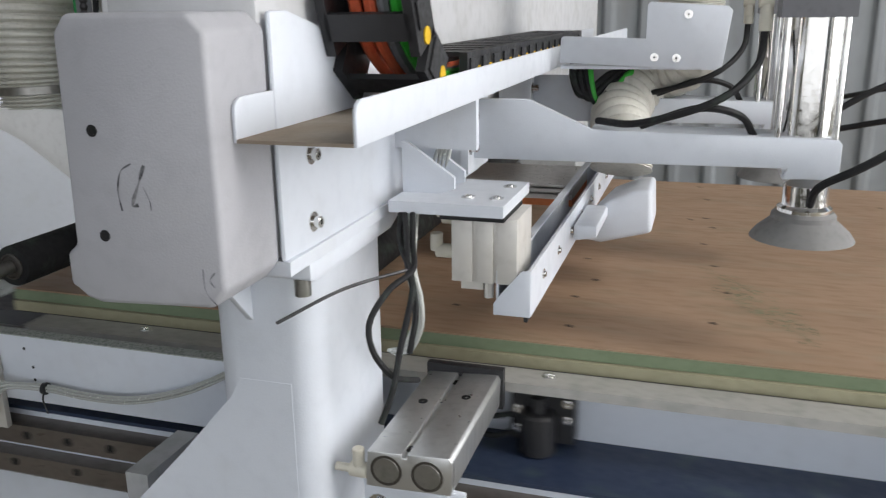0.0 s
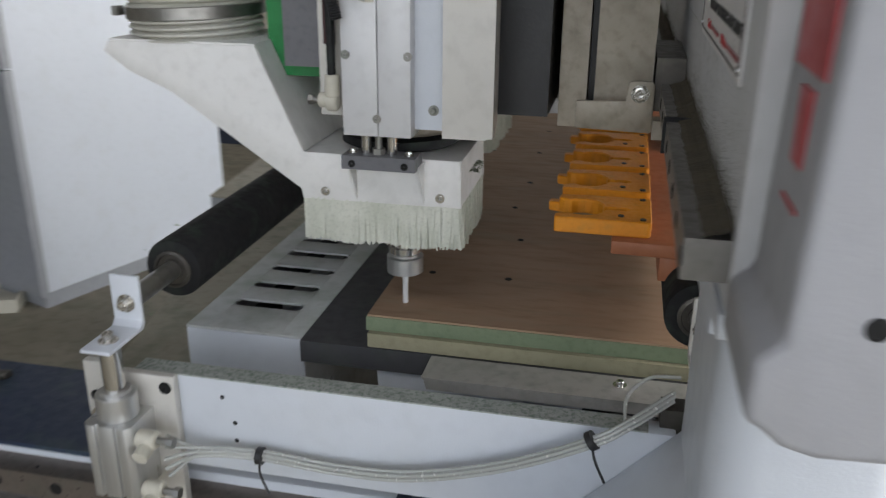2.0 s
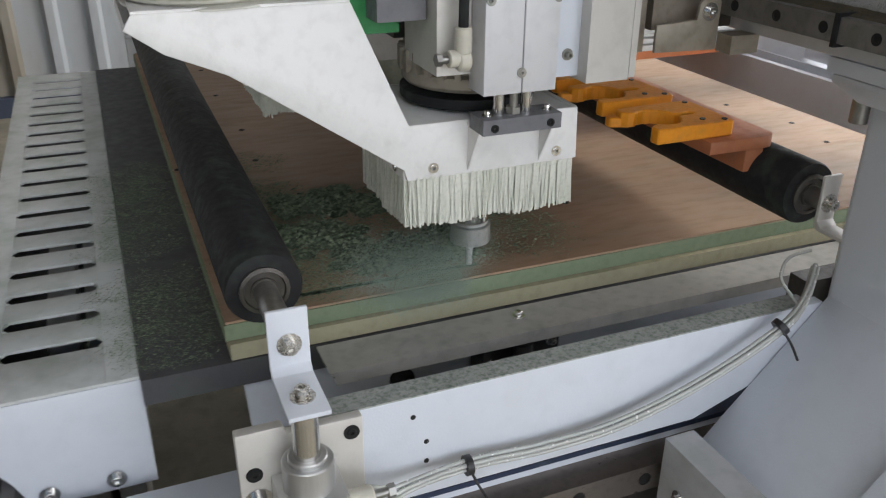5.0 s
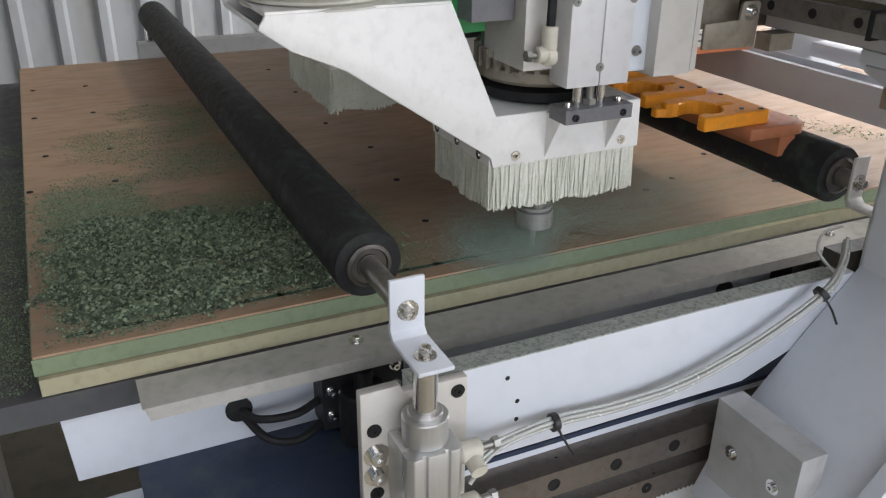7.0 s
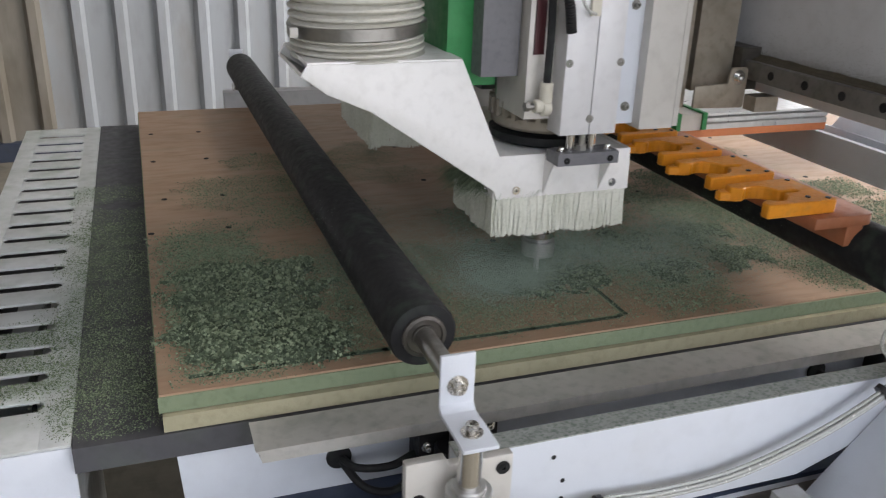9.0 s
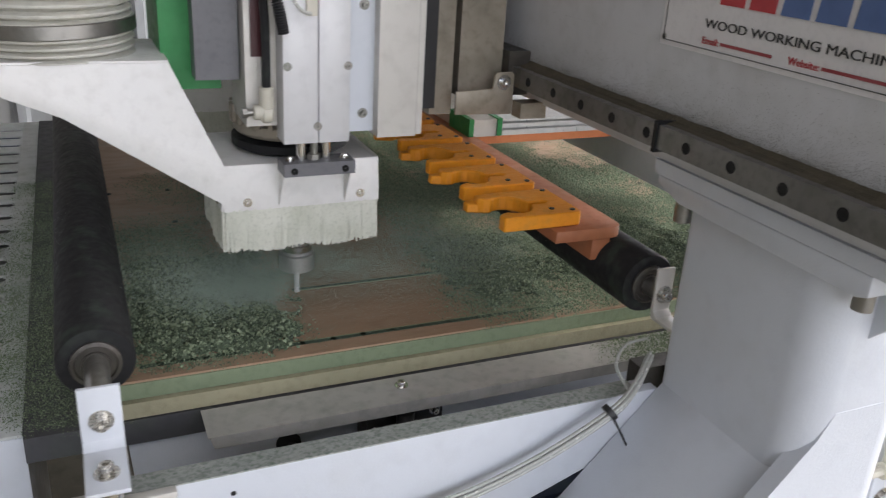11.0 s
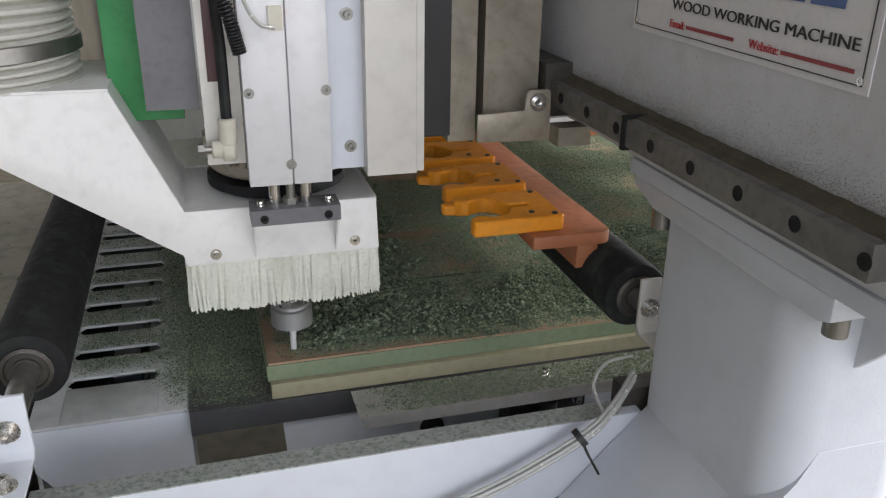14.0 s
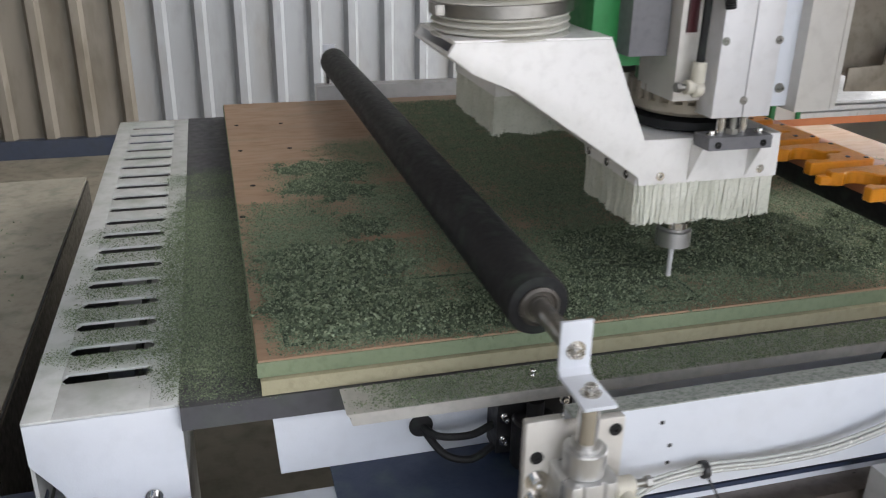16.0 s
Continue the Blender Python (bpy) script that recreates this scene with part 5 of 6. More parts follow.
def brush(parent, x0, x1, y0, y1, z0, z1, seed, n=950, label="pale nylon bristle skirt"):
    r = random.Random(seed)
    vs, fs = [], []
    per = 2 * (x1 - x0 + y1 - y0)
    for i in range(n):
        s = per * (i + r.random()) / n
        if s < x1 - x0:
            p, d = (x0 + s, y0), (1, 0)
        elif s < x1 - x0 + y1 - y0:
            p, d = (x1, y0 + s - (x1 - x0)), (0, 1)
        elif s < 2 * (x1 - x0) + y1 - y0:
            p, d = (x1 - (s - (x1 - x0) - (y1 - y0)), y1), (-1, 0)
        else:
            p, d = (x0, y1 - (s - 2 * (x1 - x0) - (y1 - y0))), (0, -1)
        w = 0.0006 + 0.0008 * r.random()
        depth = (r.random() - 0.5) * 0.008
        nx, ny = -d[1], d[0]
        lean = (r.random() - 0.5) * 0.008 * (3.0 if r.random() < 0.06 else 1)
        out = (r.random() - 0.5) * 0.006
        zb = z0 + 0.006 * r.random() ** 2 + 0.002 * math.sin(s * 90)
        px, py = p[0] + nx * depth, p[1] + ny * depth
        k = len(vs)
        for zz, ll, oo, ww in ((z1, 0, 0, w), (0.5 * (z0 + z1), lean * 0.4, out * 0.4, w), (zb, lean, out, w * 0.7)):
            for a, b in ((-1, -1), (1, -1), (0, 1.4)):
                vs.append((px + d[0] * (ll + a * ww) + nx * (oo + b * ww), py + d[1] * (ll + a * ww) + ny * (oo + b * ww), zz))
        for q in (0, 3):
            for a in range(3):
                fs.append((k + q + a, k + q + (a + 1) % 3, k + q + 3 + (a + 1) % 3, k + q + 3 + a))
        fs.append((k + 8, k + 7, k + 6))
    me = bpy.data.meshes.new("bristles")
    me.from_pydata(vs, [], fs)
    me.materials.append(bristle)
    ob = new("bristles", me)
    ob.parent = parent
    return tagged(ob, label, kind="stuff")


brush(hood, 0.0425, 0.2105, 0.130, 0.258, 0.957, 1.007, 3, 2600)
bm = B()
for y in (0.1335, 0.2535):
    box(bm, 0.046, 0.207, y, y + 0.001, 0.972, 1.004)
for x in (0.046, 0.206):
    box(bm, x, x + 0.001, 0.1345, 0.2535, 0.972, 1.004)
part("brush_backing", bm, bristle, hood)
# second hood behind
bm = B()
box(bm, -0.03, 0.20, 0.42, 0.62, 1.045, 1.09)
hood2 = part("rear_hood", bm, hood_white, hd, "second dust hood behind the first", 0.003)
brush(hood2, -0.025, 0.195, 0.425, 0.615, 0.99, 1.046, 8, 2200, "dusty bristle skirt")
# flexible hose on the hood
bm = B()
ribbed(bm, [(-0.105, 0.196, 1.166), (-0.107, 0.196, 1.25), (-0.105, 0.21, 1.40), (-0.09, 0.26, 1.7)], 0.074, 0.017, 0.006, 36)
part("hood_hose", bm, hose_cream, hd, "cream spiral ribbed dust hose")
bm = B()
turned(bm, [(0.0745, 0), (0.0765, 0.001), (0.0765, 0.013), (0.0745, 0.014)], towards((-0.105, 0.196, 1.188), (-0.04, 0, 1)), 40)
box(bm, -0.186, -0.178, 0.155, 0.167, 1.189, 1.199)
part("hose_clamp", bm, steel, hd, "steel hose clamp")
# collet, nut, bit
bm = B()
turned(bm, [(0.0165, 0), (0.019, 0.001), (0.019, 0.008), (0.0165, 0.009), (0.0165, 0.012), (0.0195, 0.013), (0.0195, 0.021), (0.016, 0.022), (0.016, 0.07)], towards((0.135, 0.195, 0.925), (0, 0, 1)), 30)
col = part("collet", bm, chrome, hd, "polished collet chuck")
bm = B()
turned(bm, [(0.017, 0), (0.0215, 0.0012), (0.0215, 0.0205), (0.0205, 0.0215), (0.0185, 0.022), (0.0185, 0.025)], towards((0.135, 0.195, 0.900), (0, 0, 1)), 30)
part("collet_nut", bm, brushed_alu, col, "satin collet nut")
bm = B()
turned(bm, [(0.0025, 0), (0.0032, 0.001), (0.0032, 0.03), (0.0036, 0.034), (0.0036, 0.046)], towards((0.135, 0.195, 0.856), (0, 0, 1)), 14)
part("router_bit", bm, pale_alu, col, "thin steel router bit")
# carriage columns between spindle and beam
bm = B()
box(bm, 0.304, 0.333, 0.20, 0.33, 1.084, 1.75)
part("drill_column", bm, dirty_alu, hd, "dusty aluminium column", 0.004)
bm = B()
box(bm, 0.341, 0.400, 0.20, 0.33, 1.106, 1.75)
part("carriage_plate", bm, dirty_alu, hd, "dusty aluminium carriage plate", 0.002)
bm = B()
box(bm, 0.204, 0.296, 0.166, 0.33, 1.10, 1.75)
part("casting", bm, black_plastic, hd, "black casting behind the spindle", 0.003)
# black sheet in the gap between the columns, standing in for its shade
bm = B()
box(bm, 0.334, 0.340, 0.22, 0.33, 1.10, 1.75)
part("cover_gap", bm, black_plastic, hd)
bm = B()
prism(bm, [(0.325, 1.090), (0.400, 1.088), (0.402, 1.090), (0.402, 1.137), (0.399, 1.140), (0.379, 1.140), (0.376, 1.137), (0.374, 1.120), (0.325, 1.118)], "y", 0.168, 0.172)
wp = part("wiper_bracket", bm, dirty_alu, hd, "small bent aluminium bracket", 0.0008)
bm = B()
box(bm, 0.402, 0.437, 0.145, 0.168, 1.087, 1.106)
part("wiper_block", bm, dirty_alu, wp, "", 0.003)
bolts(wp, [(0.388, 0.168, 1.128)], (0, -1, 0), 0.0055, 0.006)
bm = B()
box(bm, 0.402, 0.431, 0.185, 0.34, 1.108, 1.162)
part("carriage_block", bm, dark_steel, hd, "oily carriage block", 0.003)

# ---- control cabinet and clutter by the far wall ----
cabm = Matrix.Translation((-2.04, 1.67, 0)) @ Matrix.Rotation(radians(-20), 4, "Z")
cabinet = thing("control_cabinet", "grey and white control cabinet with buttons and keyboard shelf", "control cabinet")
cabinet.matrix_world = cabm
bm = B()
box(bm, -0.75, -0.02, 0.012, 0.90, 0.06, 1.85)
part("body", bm, white, cabinet, "white sheet steel body", 0.006)
bm = B()
box(bm, -0.77, 0.0, 0.0, 0.03, 0.06, 0.85)
part("front_door", bm, grey_paint, cabinet, "grey lower front door", 0.006)
bm = B()
box(bm, -0.77, 0.0, 0.0, 0.03, 0.856, 1.85)
part("control_face", bm, grey_paint, cabinet, "", 0.006)
bm = B()
box(bm, -0.73, -0.03, 0.03, 0.88, 0, 0.06)
part("plinth", bm, grey_paint, cabinet)
bm = B()
box(bm, -0.76, -0.10, -0.24, 0.0, 1.00, 1.015)
sh = part("keyboard_shelf", bm, white, cabinet, "white keyboard shelf", 0.003)
for x in (-0.7, -0.2):
    bm = B()
    prism(bm, [(-0.22, 1.0), (0.0, 1.0), (0.0, 0.88), (-0.02, 0.88)], "x", x, x + 0.02)
    part("shelf_bracket", bm, white, sh)
bm = B()
box(bm, -0.66, -0.25, -0.20, -0.06, 1.015, 1.035)
part("keyboard", bm, black_plastic, sh, "black keyboard", 0.004)
bm = B()
pipe(bm, [(-0.08, -0.02, 1.6), (-0.07, -0.04, 1.3), (-0.08, -0.05, 0.98), (-0.06, -0.05, 0.86), (-0.03, -0.04, 0.92), (-0.03, -0.03, 1.3), (-0.04, -0.02, 1.65)], 0.012)
part("coiled_lead", bm, black_rubber, cabinet, "black coiled lead")
for k, mt in enumerate((black_plastic, led_green, sign_red, yellow)):
    bm = B()
    cyl(bm, (-0.62 + 0.12 * k, 0.0, 1.22), (0, -1, 0), 0.022, 0.02, 16, 0.002)
    part("push_button", bm, mt, cabinet)
bm = B()
box(bm, -0.62, -0.18, -0.004, 0.0, 1.34, 1.64)
part("screen", bm, sign_blue, cabinet, "small blue control screen")
bm = B()
box(bm, -0.62, -0.36, -0.003, 0.0, 0.44, 0.56)
lb = part("label_plate", bm, sign_white, cabinet, "white label with red and blue print")
for k in range(5):
    bm = B()
    box(bm, -0.56 + 0.035 * k, -0.533 + 0.035 * k, -0.005, -0.003, 0.505, 0.54)
    part("brand_block", bm, sign_red if k < 2 else sign_blue, lb)
bm = B()
box(bm, -0.58, -0.40, -0.005, -0.003, 0.47, 0.482)
part("print_bar", bm, sign_black, lb)
board = tagged(part("plywood_sheet", (lambda bm: (box(bm, -0.3, 0.3, 0, 0.018, 0, 1.25), bm)[1])(B()), plywood, None, "", 0.002), "plywood sheet leaning against the wall", "board")
board.matrix_world = Matrix.Translation((-3.95, 3.0, 0)) @ Matrix.Rotation(radians(10), 4, "Z") @ Matrix.Rotation(radians(-12), 4, "X")


def open_tray(name, w, d, h, mat, label, m):
    bm, e = B(), 0.012
    rings = [[(0, 0, 0), (w, 0, 0), (w, d, 0), (0, d, 0)], [(0, 0, h), (w, 0, h), (w, d, h), (0, d, h)], [(e, e, h), (w - e, e, h), (w - e, d - e, h), (e, d - e, h)], [(e, e, e), (w - e, e, e), (w - e, d - e, e), (e, d - e, e)]]
    rings = [[bm.verts.new(p) for p in r] for r in rings]
    for a, c in zip(rings, rings[1:]):
        for i in range(4):
            bm.faces.new((a[i], a[(i + 1) % 4], c[(i + 1) % 4], c[i]))
    bm.faces.new(list(reversed(rings[0])))
    bm.faces.new(rings[3])
    bmesh.ops.recalc_face_normals(bm, faces=bm.faces[:])
    ob = tagged(part(name, bm, mat), label, "tool tray")
    ob.matrix_world = m
    return ob


open_tray("plastic_crate", 0.55, 0.38, 0.24, green_plastic, "green plastic crate with loose hardware", Matrix.Translation((-4.05, 1.75, 0)) @ Matrix.Rotation(radians(15), 4, "Z"))
open_tray("tool_tray", 0.5, 0.26, 0.08, blue_plastic, "blue plastic tool tray on the floor", Matrix.Translation((-2.95, 1.55, 0)) @ Matrix.Rotation(radians(-8), 4, "Z"))
open_tray("tray_lid", 0.45, 0.22, 0.05, ivory, "pale plastic tray lid lying open", Matrix.Translation((-2.56, 1.50, 0)) @ Matrix.Rotation(radians(20), 4, "Z"))
# spanner on the ledge
bm = B()
prism(bm, [(-1.10, 0.135), (-1.08, 0.125), (-0.93, 0.15), (-0.90, 0.142), (-0.865, 0.150), (-0.875, 0.162), (-0.895, 0.165), (-0.872, 0.172), (-0.87, 0.185), (-0.905, 0.182), (-0.93, 0.165), (-1.09, 0.152)], "z", 0.718, 0.728)
wr = tagged(part("spanner", bm, dark_steel, None, "", 0.002), "worn spanner with a red handle on the mat", "tool")
bm = B()
prism(bm, [(-1.12, 0.136), (-1.10, 0.122), (-1.0, 0.135), (-1.0, 0.160), (-1.10, 0.156)], "z", 0.716, 0.732)
part("handle", bm, red_paint, wr, "faded red grip", 0.003)

# bright yard outside the open end
bm = B()
box(bm, 11.0, 11.1, -12, 14, -0.2, 7)
box(bm, 3.0, 11.0, 8.9, 9.0, 0, 7)
tagged(part("backdrop", bm, yard_glow), "bright overcast yard outside the doorway", "backdrop", kind="structure")

# ---- chips and dust from the cut ----
def chip_mesh(name, w, d, n, seed, size, heap, keep=None, square=False):
    r = random.Random(seed)
    vs, fs = [], []
    for i in range(n):
        x, y = (r.random() - 0.5) * w, (r.random() - 0.5) * d
        rad = math.hypot(2 * x / w, 2 * y / d) + 0.45 * noise.noise(Vector((x * 30, y * 30, 5 * seed)))
        edge = max(0.0, min(1.0, 2.4 * (1.0 - rad)))
        if square:
            edge = max(0.0, min(0.8, 1.7 * (1 - max(abs(2 * x / w), abs(2 * y / d))) + 0.5 * noise.noise(Vector((x * 60, y * 60, seed)))))
        if r.random() > edge or (keep and not keep(x, y)):
            continue
        s = size * (0.35 + 0.9 * r.random() ** 2) * (1.7 if r.random() < 0.06 else 1)
        z = heap * edge * r.random() * (0.5 + 0.5 * noise.noise(Vector((x * 40, y * 40, seed))))
        q = Euler((r.uniform(-0.7, 0.7), r.uniform(-0.7, 0.7), r.uniform(0, 6.3))).to_matrix()
        k = len(vs)
        for a, b_, c in ((-1, -0.6, 0), (1, -0.6, 0.1), (0.8, 0.7, -0.1), (-0.7, 0.6, 0.15), (0, 0, 0.6)):
            p = q @ Vector((a * s * r.uniform(0.6, 1.3), b_ * s * r.uniform(0.6, 1.3), c * s))
            vs.append((x + p.x, y + p.y, max(0.0002, z + 0.3 * s + p.z)))
        fs += [(k, k + 1, k + 4), (k + 1, k + 2, k + 4), (k + 2, k + 3, k + 4), (k + 3, k, k + 4)]
    me = bpy.data.meshes.new(name)
    me.from_pydata(vs, [], fs)
    me.materials.append(chip_green)
    return me


PW, PD = 0.154, 0.116


def heap_mesh(name, w, d, seed, top):
    """A low crumbly mound: a rough skin under a heap of loose crumbs."""
    r = random.Random(seed)
    vs, fs, ids, nx, ny = [], [], {}, 64, 48

    def cover(x, y):
        rad = math.hypot(2 * x / w, 2 * y / d) + 0.55 * noise.noise(Vector((x * 34, y * 34, 5 * seed)))
        return max(0.0, min(1.0, 1.6 * (1.0 - rad)))

    def height(x, y, e):
        lump = 0.7 * abs(noise.noise(Vector((x * 90, y * 90, seed)))) + 0.7 * abs(noise.noise(Vector((x * 260, y * 260, seed))))
        return e * top * (0.1 + lump) + 0.003 * (e - 0.75)
    for i in range(nx + 1):
        for j in range(ny + 1):
            x, y = w * (i / nx - 0.5) + r.uniform(-0.0006, 0.0006), d * (j / ny - 0.5) + r.uniform(-0.0006, 0.0006)
            h = height(x, y, cover(x, y))
            if h > 0.0003:
                ids[i, j] = len(vs)
                vs.append((x, y, max(0.0001, h)))
    for i, j in ids:
        q = [ids.get(p) for p in ((i, j), (i + 1, j), (i + 1, j + 1), (i, j + 1))]
        if None not in q:
            fs.append(q)
    skin = len(fs)
    for i in range(2700):
        x, y = (r.random() - 0.5) * w, (r.random() - 0.5) * d
        e = cover(x, y)
        if r.random() > 0.04 + 1.1 * e:
            continue
        big = r.random() < 0.5 * e
        s, q, k = (0.0017 if big else 0.0009) * (0.6 + 0.8 * r.random()) * (0.6 + top / 0.02), Euler((r.uniform(-1, 1), r.uniform(-1, 1), r.uniform(0, 6.3))).to_matrix(), len(vs)
        h = max(0.0, height(x, y, e)) + s * 0.5
        for p in ((-1, -0.7, -0.3), (1, -0.8, 0.1), (0.9, 0.7, -0.2), (-0.6, 0.8, 0.2), (0.1, 0, 0.9)):
            v = q @ (s * r.uniform(0.7, 1.3) * Vector(p))
            vs.append((x + v.x, y + v.y, max(0.0002, h + v.z)))
        fs += [(k, k + 1, k + 4), (k + 1, k + 2, k + 4), (k + 2, k + 3, k + 4), (k + 3, k, k + 4), (k + 3, k + 2, k + 1, k)]
    me = bpy.data.meshes.new(name)
    me.from_pydata(vs, [], fs)
    me.materials.append(chip_skin)
    me.materials.append(chip_green)
    for p in me.polygons[skin:]:
        p.material_index = 1
    return me


heaps = [heap_mesh("chip_heap", PW, PD, 20 + k, 0.0125) for k in range(5)]
lows = [heap_mesh("chip_heap", PW, PD, 30 + k, 0.0065) for k in range(5)]
thins = [chip_mesh("chip_scatter", PW, PD, 3600, 40 + k, 0.0011, 0.0008) for k in range(5)]
films = [chip_mesh("dust_film", PW, PD, 7000, 60 + k, 0.00075, 0.0003) for k in range(5)]
wides = [chip_mesh("dust_film", PW, PD, 9000, 80 + k, 0.0014, 0.0005, None, True) for k in range(5)]
strips = [chip_mesh("dust_film", 0.20, 0.075, 6500, 120 + k, 0.0012, 0.0006, lambda px, py: abs(py) < 0.0245, True) for k in range(5)]
CHIPS = []


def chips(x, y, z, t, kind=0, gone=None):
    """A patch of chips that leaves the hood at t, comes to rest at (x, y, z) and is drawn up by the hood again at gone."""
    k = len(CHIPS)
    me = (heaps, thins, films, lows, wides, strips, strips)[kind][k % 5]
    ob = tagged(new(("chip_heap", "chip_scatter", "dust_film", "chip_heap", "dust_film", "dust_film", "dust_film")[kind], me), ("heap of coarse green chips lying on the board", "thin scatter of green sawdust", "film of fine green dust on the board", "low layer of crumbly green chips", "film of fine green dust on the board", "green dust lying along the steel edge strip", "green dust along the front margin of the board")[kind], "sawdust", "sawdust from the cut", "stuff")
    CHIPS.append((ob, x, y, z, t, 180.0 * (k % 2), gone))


def field(x0, x1, y0, y1, z, t, kind, seed, gaps=0.0, gone=None, fade=0.0):
    r, y = random.Random(seed), y0 + PD / 2
    step = 0.42 if kind in (0, 3) else 0.55
    while y < y1:
        x = x0 + PW / 2
        while x < x1:
            if r.random() >= gaps + fade * ((y - y0) / (y1 - y0)) ** 2:
                chips(x + r.uniform(-0.012, 0.012), y + r.uniform(-0.01, 0.01), z, t + 0.5 * r.randrange(2), kind, gone)
            x += PW * step
        y += PD * step


TT = TOP + 0.0002
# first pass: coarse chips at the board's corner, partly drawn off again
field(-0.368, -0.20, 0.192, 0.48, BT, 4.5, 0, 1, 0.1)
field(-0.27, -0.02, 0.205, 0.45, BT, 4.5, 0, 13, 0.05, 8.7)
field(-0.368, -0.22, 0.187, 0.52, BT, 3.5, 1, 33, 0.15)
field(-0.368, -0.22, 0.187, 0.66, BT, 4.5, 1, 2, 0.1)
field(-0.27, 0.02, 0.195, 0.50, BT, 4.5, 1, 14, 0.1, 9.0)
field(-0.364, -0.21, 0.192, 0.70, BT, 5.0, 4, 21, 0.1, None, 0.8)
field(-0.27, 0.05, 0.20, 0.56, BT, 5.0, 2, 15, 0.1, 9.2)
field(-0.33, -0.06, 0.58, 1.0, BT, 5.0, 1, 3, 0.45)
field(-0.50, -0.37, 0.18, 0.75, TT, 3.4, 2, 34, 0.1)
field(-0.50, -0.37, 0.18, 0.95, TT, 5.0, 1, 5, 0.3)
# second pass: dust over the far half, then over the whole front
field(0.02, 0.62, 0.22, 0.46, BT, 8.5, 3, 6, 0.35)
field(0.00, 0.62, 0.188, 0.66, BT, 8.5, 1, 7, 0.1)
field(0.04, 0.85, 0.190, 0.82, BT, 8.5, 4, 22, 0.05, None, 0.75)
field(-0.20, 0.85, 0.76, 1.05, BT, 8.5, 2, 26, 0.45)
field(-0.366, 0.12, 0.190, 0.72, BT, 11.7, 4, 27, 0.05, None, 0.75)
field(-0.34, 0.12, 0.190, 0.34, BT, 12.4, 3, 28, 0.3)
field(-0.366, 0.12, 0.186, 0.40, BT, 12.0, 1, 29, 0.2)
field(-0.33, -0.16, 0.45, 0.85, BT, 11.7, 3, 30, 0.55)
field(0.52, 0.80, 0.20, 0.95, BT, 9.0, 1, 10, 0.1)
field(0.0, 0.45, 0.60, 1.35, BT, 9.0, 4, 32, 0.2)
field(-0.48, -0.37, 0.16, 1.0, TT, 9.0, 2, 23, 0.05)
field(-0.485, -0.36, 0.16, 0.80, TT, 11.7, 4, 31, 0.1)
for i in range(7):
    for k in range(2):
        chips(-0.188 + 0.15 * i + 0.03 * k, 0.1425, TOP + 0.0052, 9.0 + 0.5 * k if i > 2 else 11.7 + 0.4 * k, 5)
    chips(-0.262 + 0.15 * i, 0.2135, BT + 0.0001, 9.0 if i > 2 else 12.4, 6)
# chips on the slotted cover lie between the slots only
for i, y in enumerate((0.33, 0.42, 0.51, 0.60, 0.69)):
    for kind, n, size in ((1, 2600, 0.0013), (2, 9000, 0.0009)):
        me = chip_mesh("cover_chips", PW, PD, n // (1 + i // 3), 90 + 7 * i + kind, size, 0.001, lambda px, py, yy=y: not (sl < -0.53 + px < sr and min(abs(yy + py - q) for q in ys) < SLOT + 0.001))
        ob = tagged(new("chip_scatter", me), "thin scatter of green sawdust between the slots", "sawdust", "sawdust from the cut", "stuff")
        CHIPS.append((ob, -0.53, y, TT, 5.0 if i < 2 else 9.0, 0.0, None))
# a few loose chips that lie there from the start
loose = chip_mesh("loose_chips", 0.40, 0.085, 900, 77, 0.0022, 0.0005)
ob = tagged(new("loose_chips", loose), "loose green chips scattered on the board", "sawdust", kind="stuff")
ob.matrix_world = pose(0.865, 0.44, BT, 0, 0, -64)
dirt = chip_mesh("dark_crumbs", 0.42, 1.1, 260, 78, 0.004, 0.003)
ob = tagged(new("dark_crumbs", dirt), "dark crumbs on the dusty cabinet top", "sawdust", kind="stuff")
ob.location = (-0.94, 1.05, 0.6032)


def dust_puff(seed, n, c, s):
    """Fine hanging dust: tiny grains in drifting wisps."""
    r = random.Random(seed)
    vs, fs = [], []
    for i in range(n):
        p = Vector([c[j] + s[j] * max(-1.6, min(1.6, r.gauss(0, 0.6))) for j in range(3)])
        p += 0.032 * noise.noise_vector(p * 9) + 0.006 * noise.noise_vector(p * 38)
        p.z = BT + 0.002 + abs(p.z - BT - 0.002)
        if p.z > 0.965:
            p.z = BT + 0.1 * r.random()
        e, k = 0.00019 * r.uniform(0.5, 1.5), len(vs)
        vs += [p + Vector((e, 0, -e)), p + Vector((-e, e, -e)), p + Vector((-e, -e, -e)), p + Vector((0, 0, e))]
        fs += [(k, k + 1, k + 3), (k + 1, k + 2, k + 3), (k + 2, k, k + 3)]
    me = bpy.data.meshes.new("dust_puff")
    me.from_pydata(vs, [], fs)
    me.materials.append(dust_flecks)
    ob = new("dust_puff", me)
    ob.parent = spindle_head
    return tagged(ob, "fine pale green dust hanging round the cutter", kind="stuff")


PUFFS = [dust_puff(1, 120000, (0.072, 0.18, 0.885), (0.06, 0.05, 0.03)), dust_puff(2, 130000, (0.26, 0.19, 0.90), (0.17, 0.10, 0.04)), dust_puff(3, 100000, (0.04, 0.24, 0.90), (0.18, 0.12, 0.036))]

# the cut: pieces of groove laid behind the bit as it goes round the rectangle
GROOVE = []
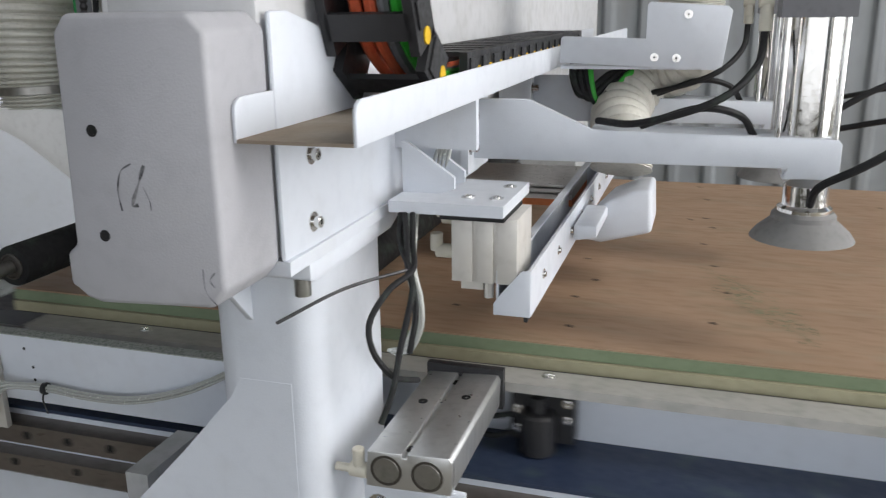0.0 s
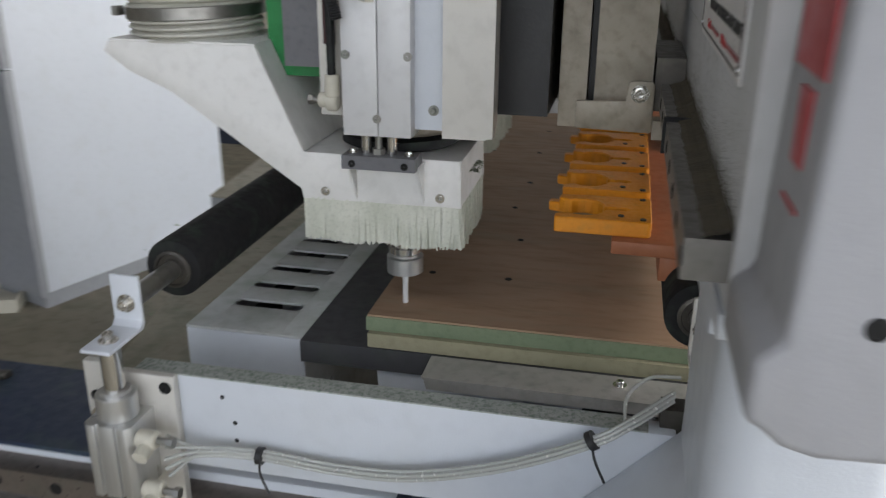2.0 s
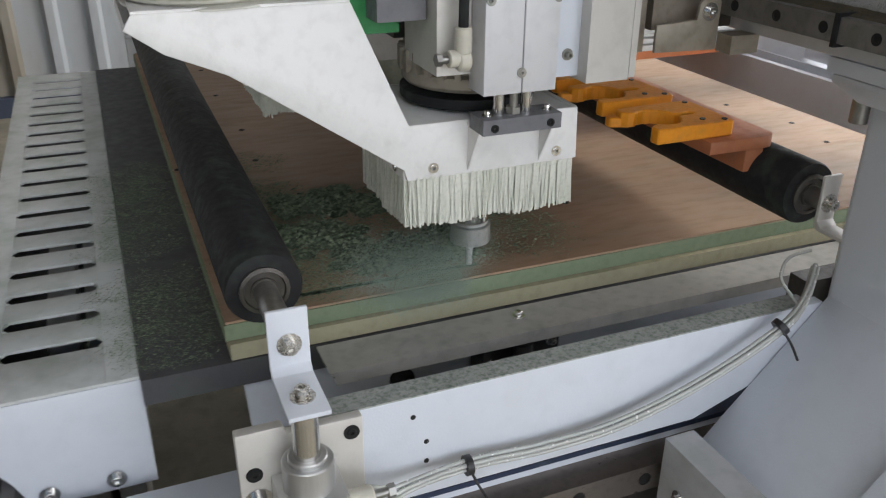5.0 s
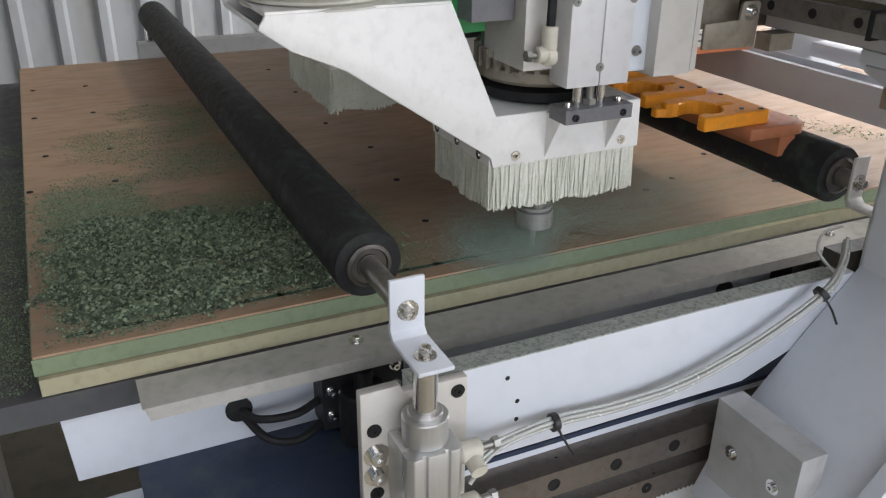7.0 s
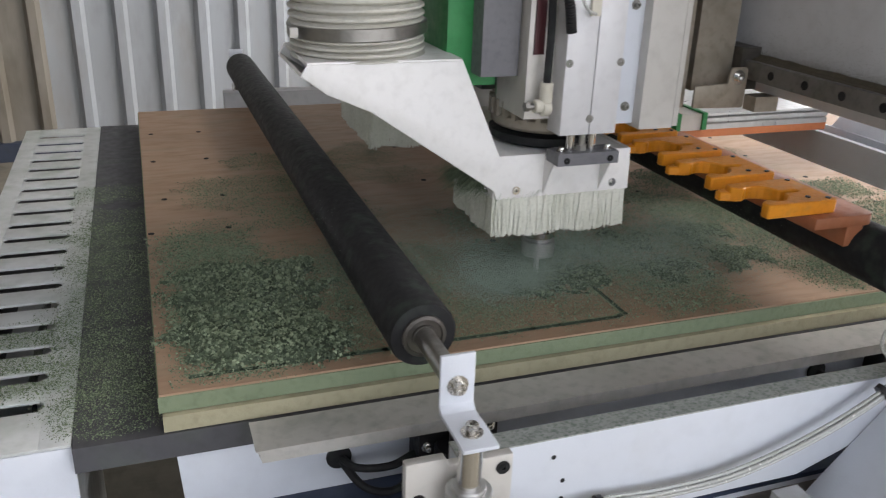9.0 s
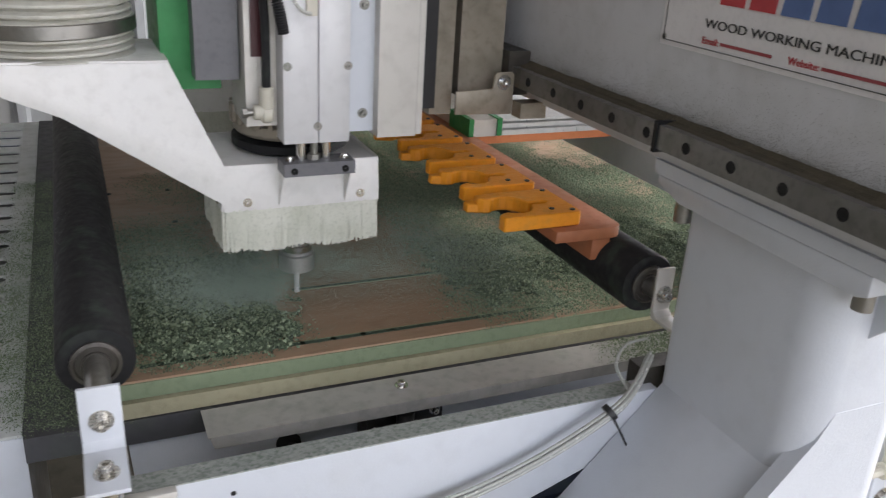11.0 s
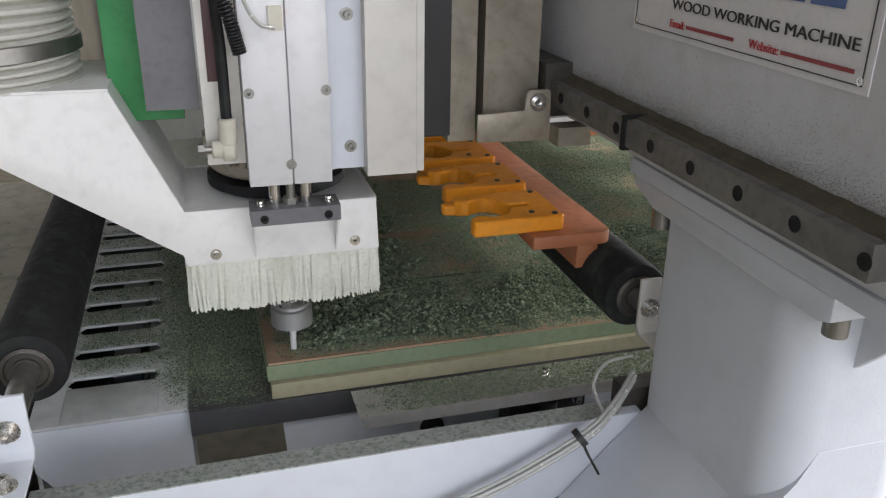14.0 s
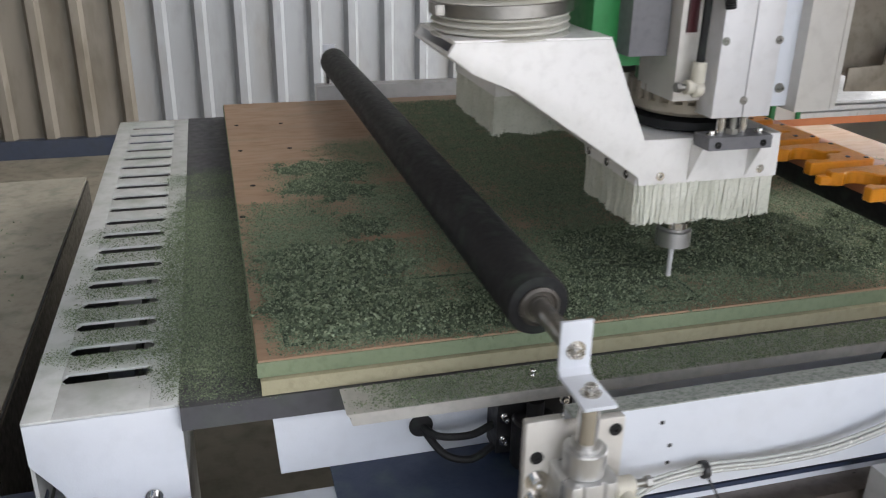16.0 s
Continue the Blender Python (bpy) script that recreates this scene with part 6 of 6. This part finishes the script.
CUT = [(2.5, -0.338, 0.213), (4.0, -0.242, 0.213), (6.5, 0.113, 0.213), (7.2, 0.166, 0.213), (8.0, 0.166, 0.300), (8.8, 0.166, 0.350), (10.5, -0.077, 0.350), (12.0, -0.283, 0.350), (12.7, -0.338, 0.350), (13.4, -0.338, 0.270), (14.0, -0.338, 0.213)]


def cut_at(t):
    ts = [c[0] for c in CUT]
    return [float(np.interp(t, ts, [c[k] for c in CUT])) for k in (1, 2)]


t = 2.5
while t < 14.0:
    (xa, ya), (xb, yb) = cut_at(t), cut_at(t + 0.25)
    bm = B()
    mid, run = Vector(((xa + xb) / 2, (ya + yb) / 2, 0)), Vector((xb - xa, yb - ya, 0))
    m = Matrix.Rotation(math.atan2(run.y, run.x), 4, "Z")
    h = run.length / 2 + 0.003
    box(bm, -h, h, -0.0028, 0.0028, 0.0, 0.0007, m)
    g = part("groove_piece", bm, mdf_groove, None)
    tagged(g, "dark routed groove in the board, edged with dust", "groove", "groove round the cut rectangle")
    bm = B()
    box(bm, -h, h, 0.0028, 0.0042, 0.0, 0.0009, m)
    part("groove_lip", bm, mdf_green, g, "pale green cut edge")
    GROOVE.append((g, mid.x, mid.y, t + 0.25))
    t += 0.25



def motions():
    walk(gantry, [(t, pose(x, 0, 0)) for t, x in GANTRY_X])
    walk(spindle_head, [(t, pose(0, y, z)) for t, y, z in HEAD_YZ])
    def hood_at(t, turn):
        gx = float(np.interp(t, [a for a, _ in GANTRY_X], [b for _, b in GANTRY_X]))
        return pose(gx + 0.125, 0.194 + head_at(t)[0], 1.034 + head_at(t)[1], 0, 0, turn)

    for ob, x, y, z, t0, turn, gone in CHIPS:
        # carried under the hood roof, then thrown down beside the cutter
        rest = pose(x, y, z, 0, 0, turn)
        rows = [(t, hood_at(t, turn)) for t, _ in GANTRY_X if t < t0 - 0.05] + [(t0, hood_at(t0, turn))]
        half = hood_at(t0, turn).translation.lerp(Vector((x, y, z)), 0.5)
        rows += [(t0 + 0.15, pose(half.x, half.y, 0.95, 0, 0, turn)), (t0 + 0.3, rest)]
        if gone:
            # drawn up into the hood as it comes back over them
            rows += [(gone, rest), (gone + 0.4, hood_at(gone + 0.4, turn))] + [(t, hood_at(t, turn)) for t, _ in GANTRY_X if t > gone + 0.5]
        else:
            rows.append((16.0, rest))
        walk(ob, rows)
    for ob, x, y, t0 in GROOVE:
        # comes down with the bit
        rows = [(t, hood_at(t, 0)) for t, _ in GANTRY_X if t < t0 - 0.2]
        walk(ob, rows + [(t0 - 0.1, pose(x, y, BT - 0.0009)), (t0, pose(x, y, BT + 0.0001)), (16.0, pose(x, y, BT + 0.0001))])
    walk(push, [(0.0, pose(0.018, 0, 0.007)), (2.0, pose(0.018, 0, 0.007)), (3.0, pose(0.018, 0, -0.038)), (16.0, pose(0.018, 0, -0.038))])
    for k, ob in enumerate(PUFFS):
        on, off = ((2.6, 13.6), (6.6, 13.2), (7.4, 13.0))[k]
        drift = [(t, pose(0.02 * math.sin(2.1 * t + k), 0.012 * math.cos(1.7 * t), 0.004 * math.sin(3.1 * t), 0, 0, 0) if on <= t <= off else pose(0, 0, 0.5)) for t in (0.0, 1.0, 2.0, on - 0.1, on + 0.3, 3.5, 4.2, 5.5, 6.5, 7.0, 7.5, 8.0, 9.0, 10.5, 11.0, 11.5, 12.0, 12.5, 13.0, off - 0.1, off + 0.3, 16.0)]
        walk(ob, sorted({round(t, 2): m for t, m in drift}.items()))


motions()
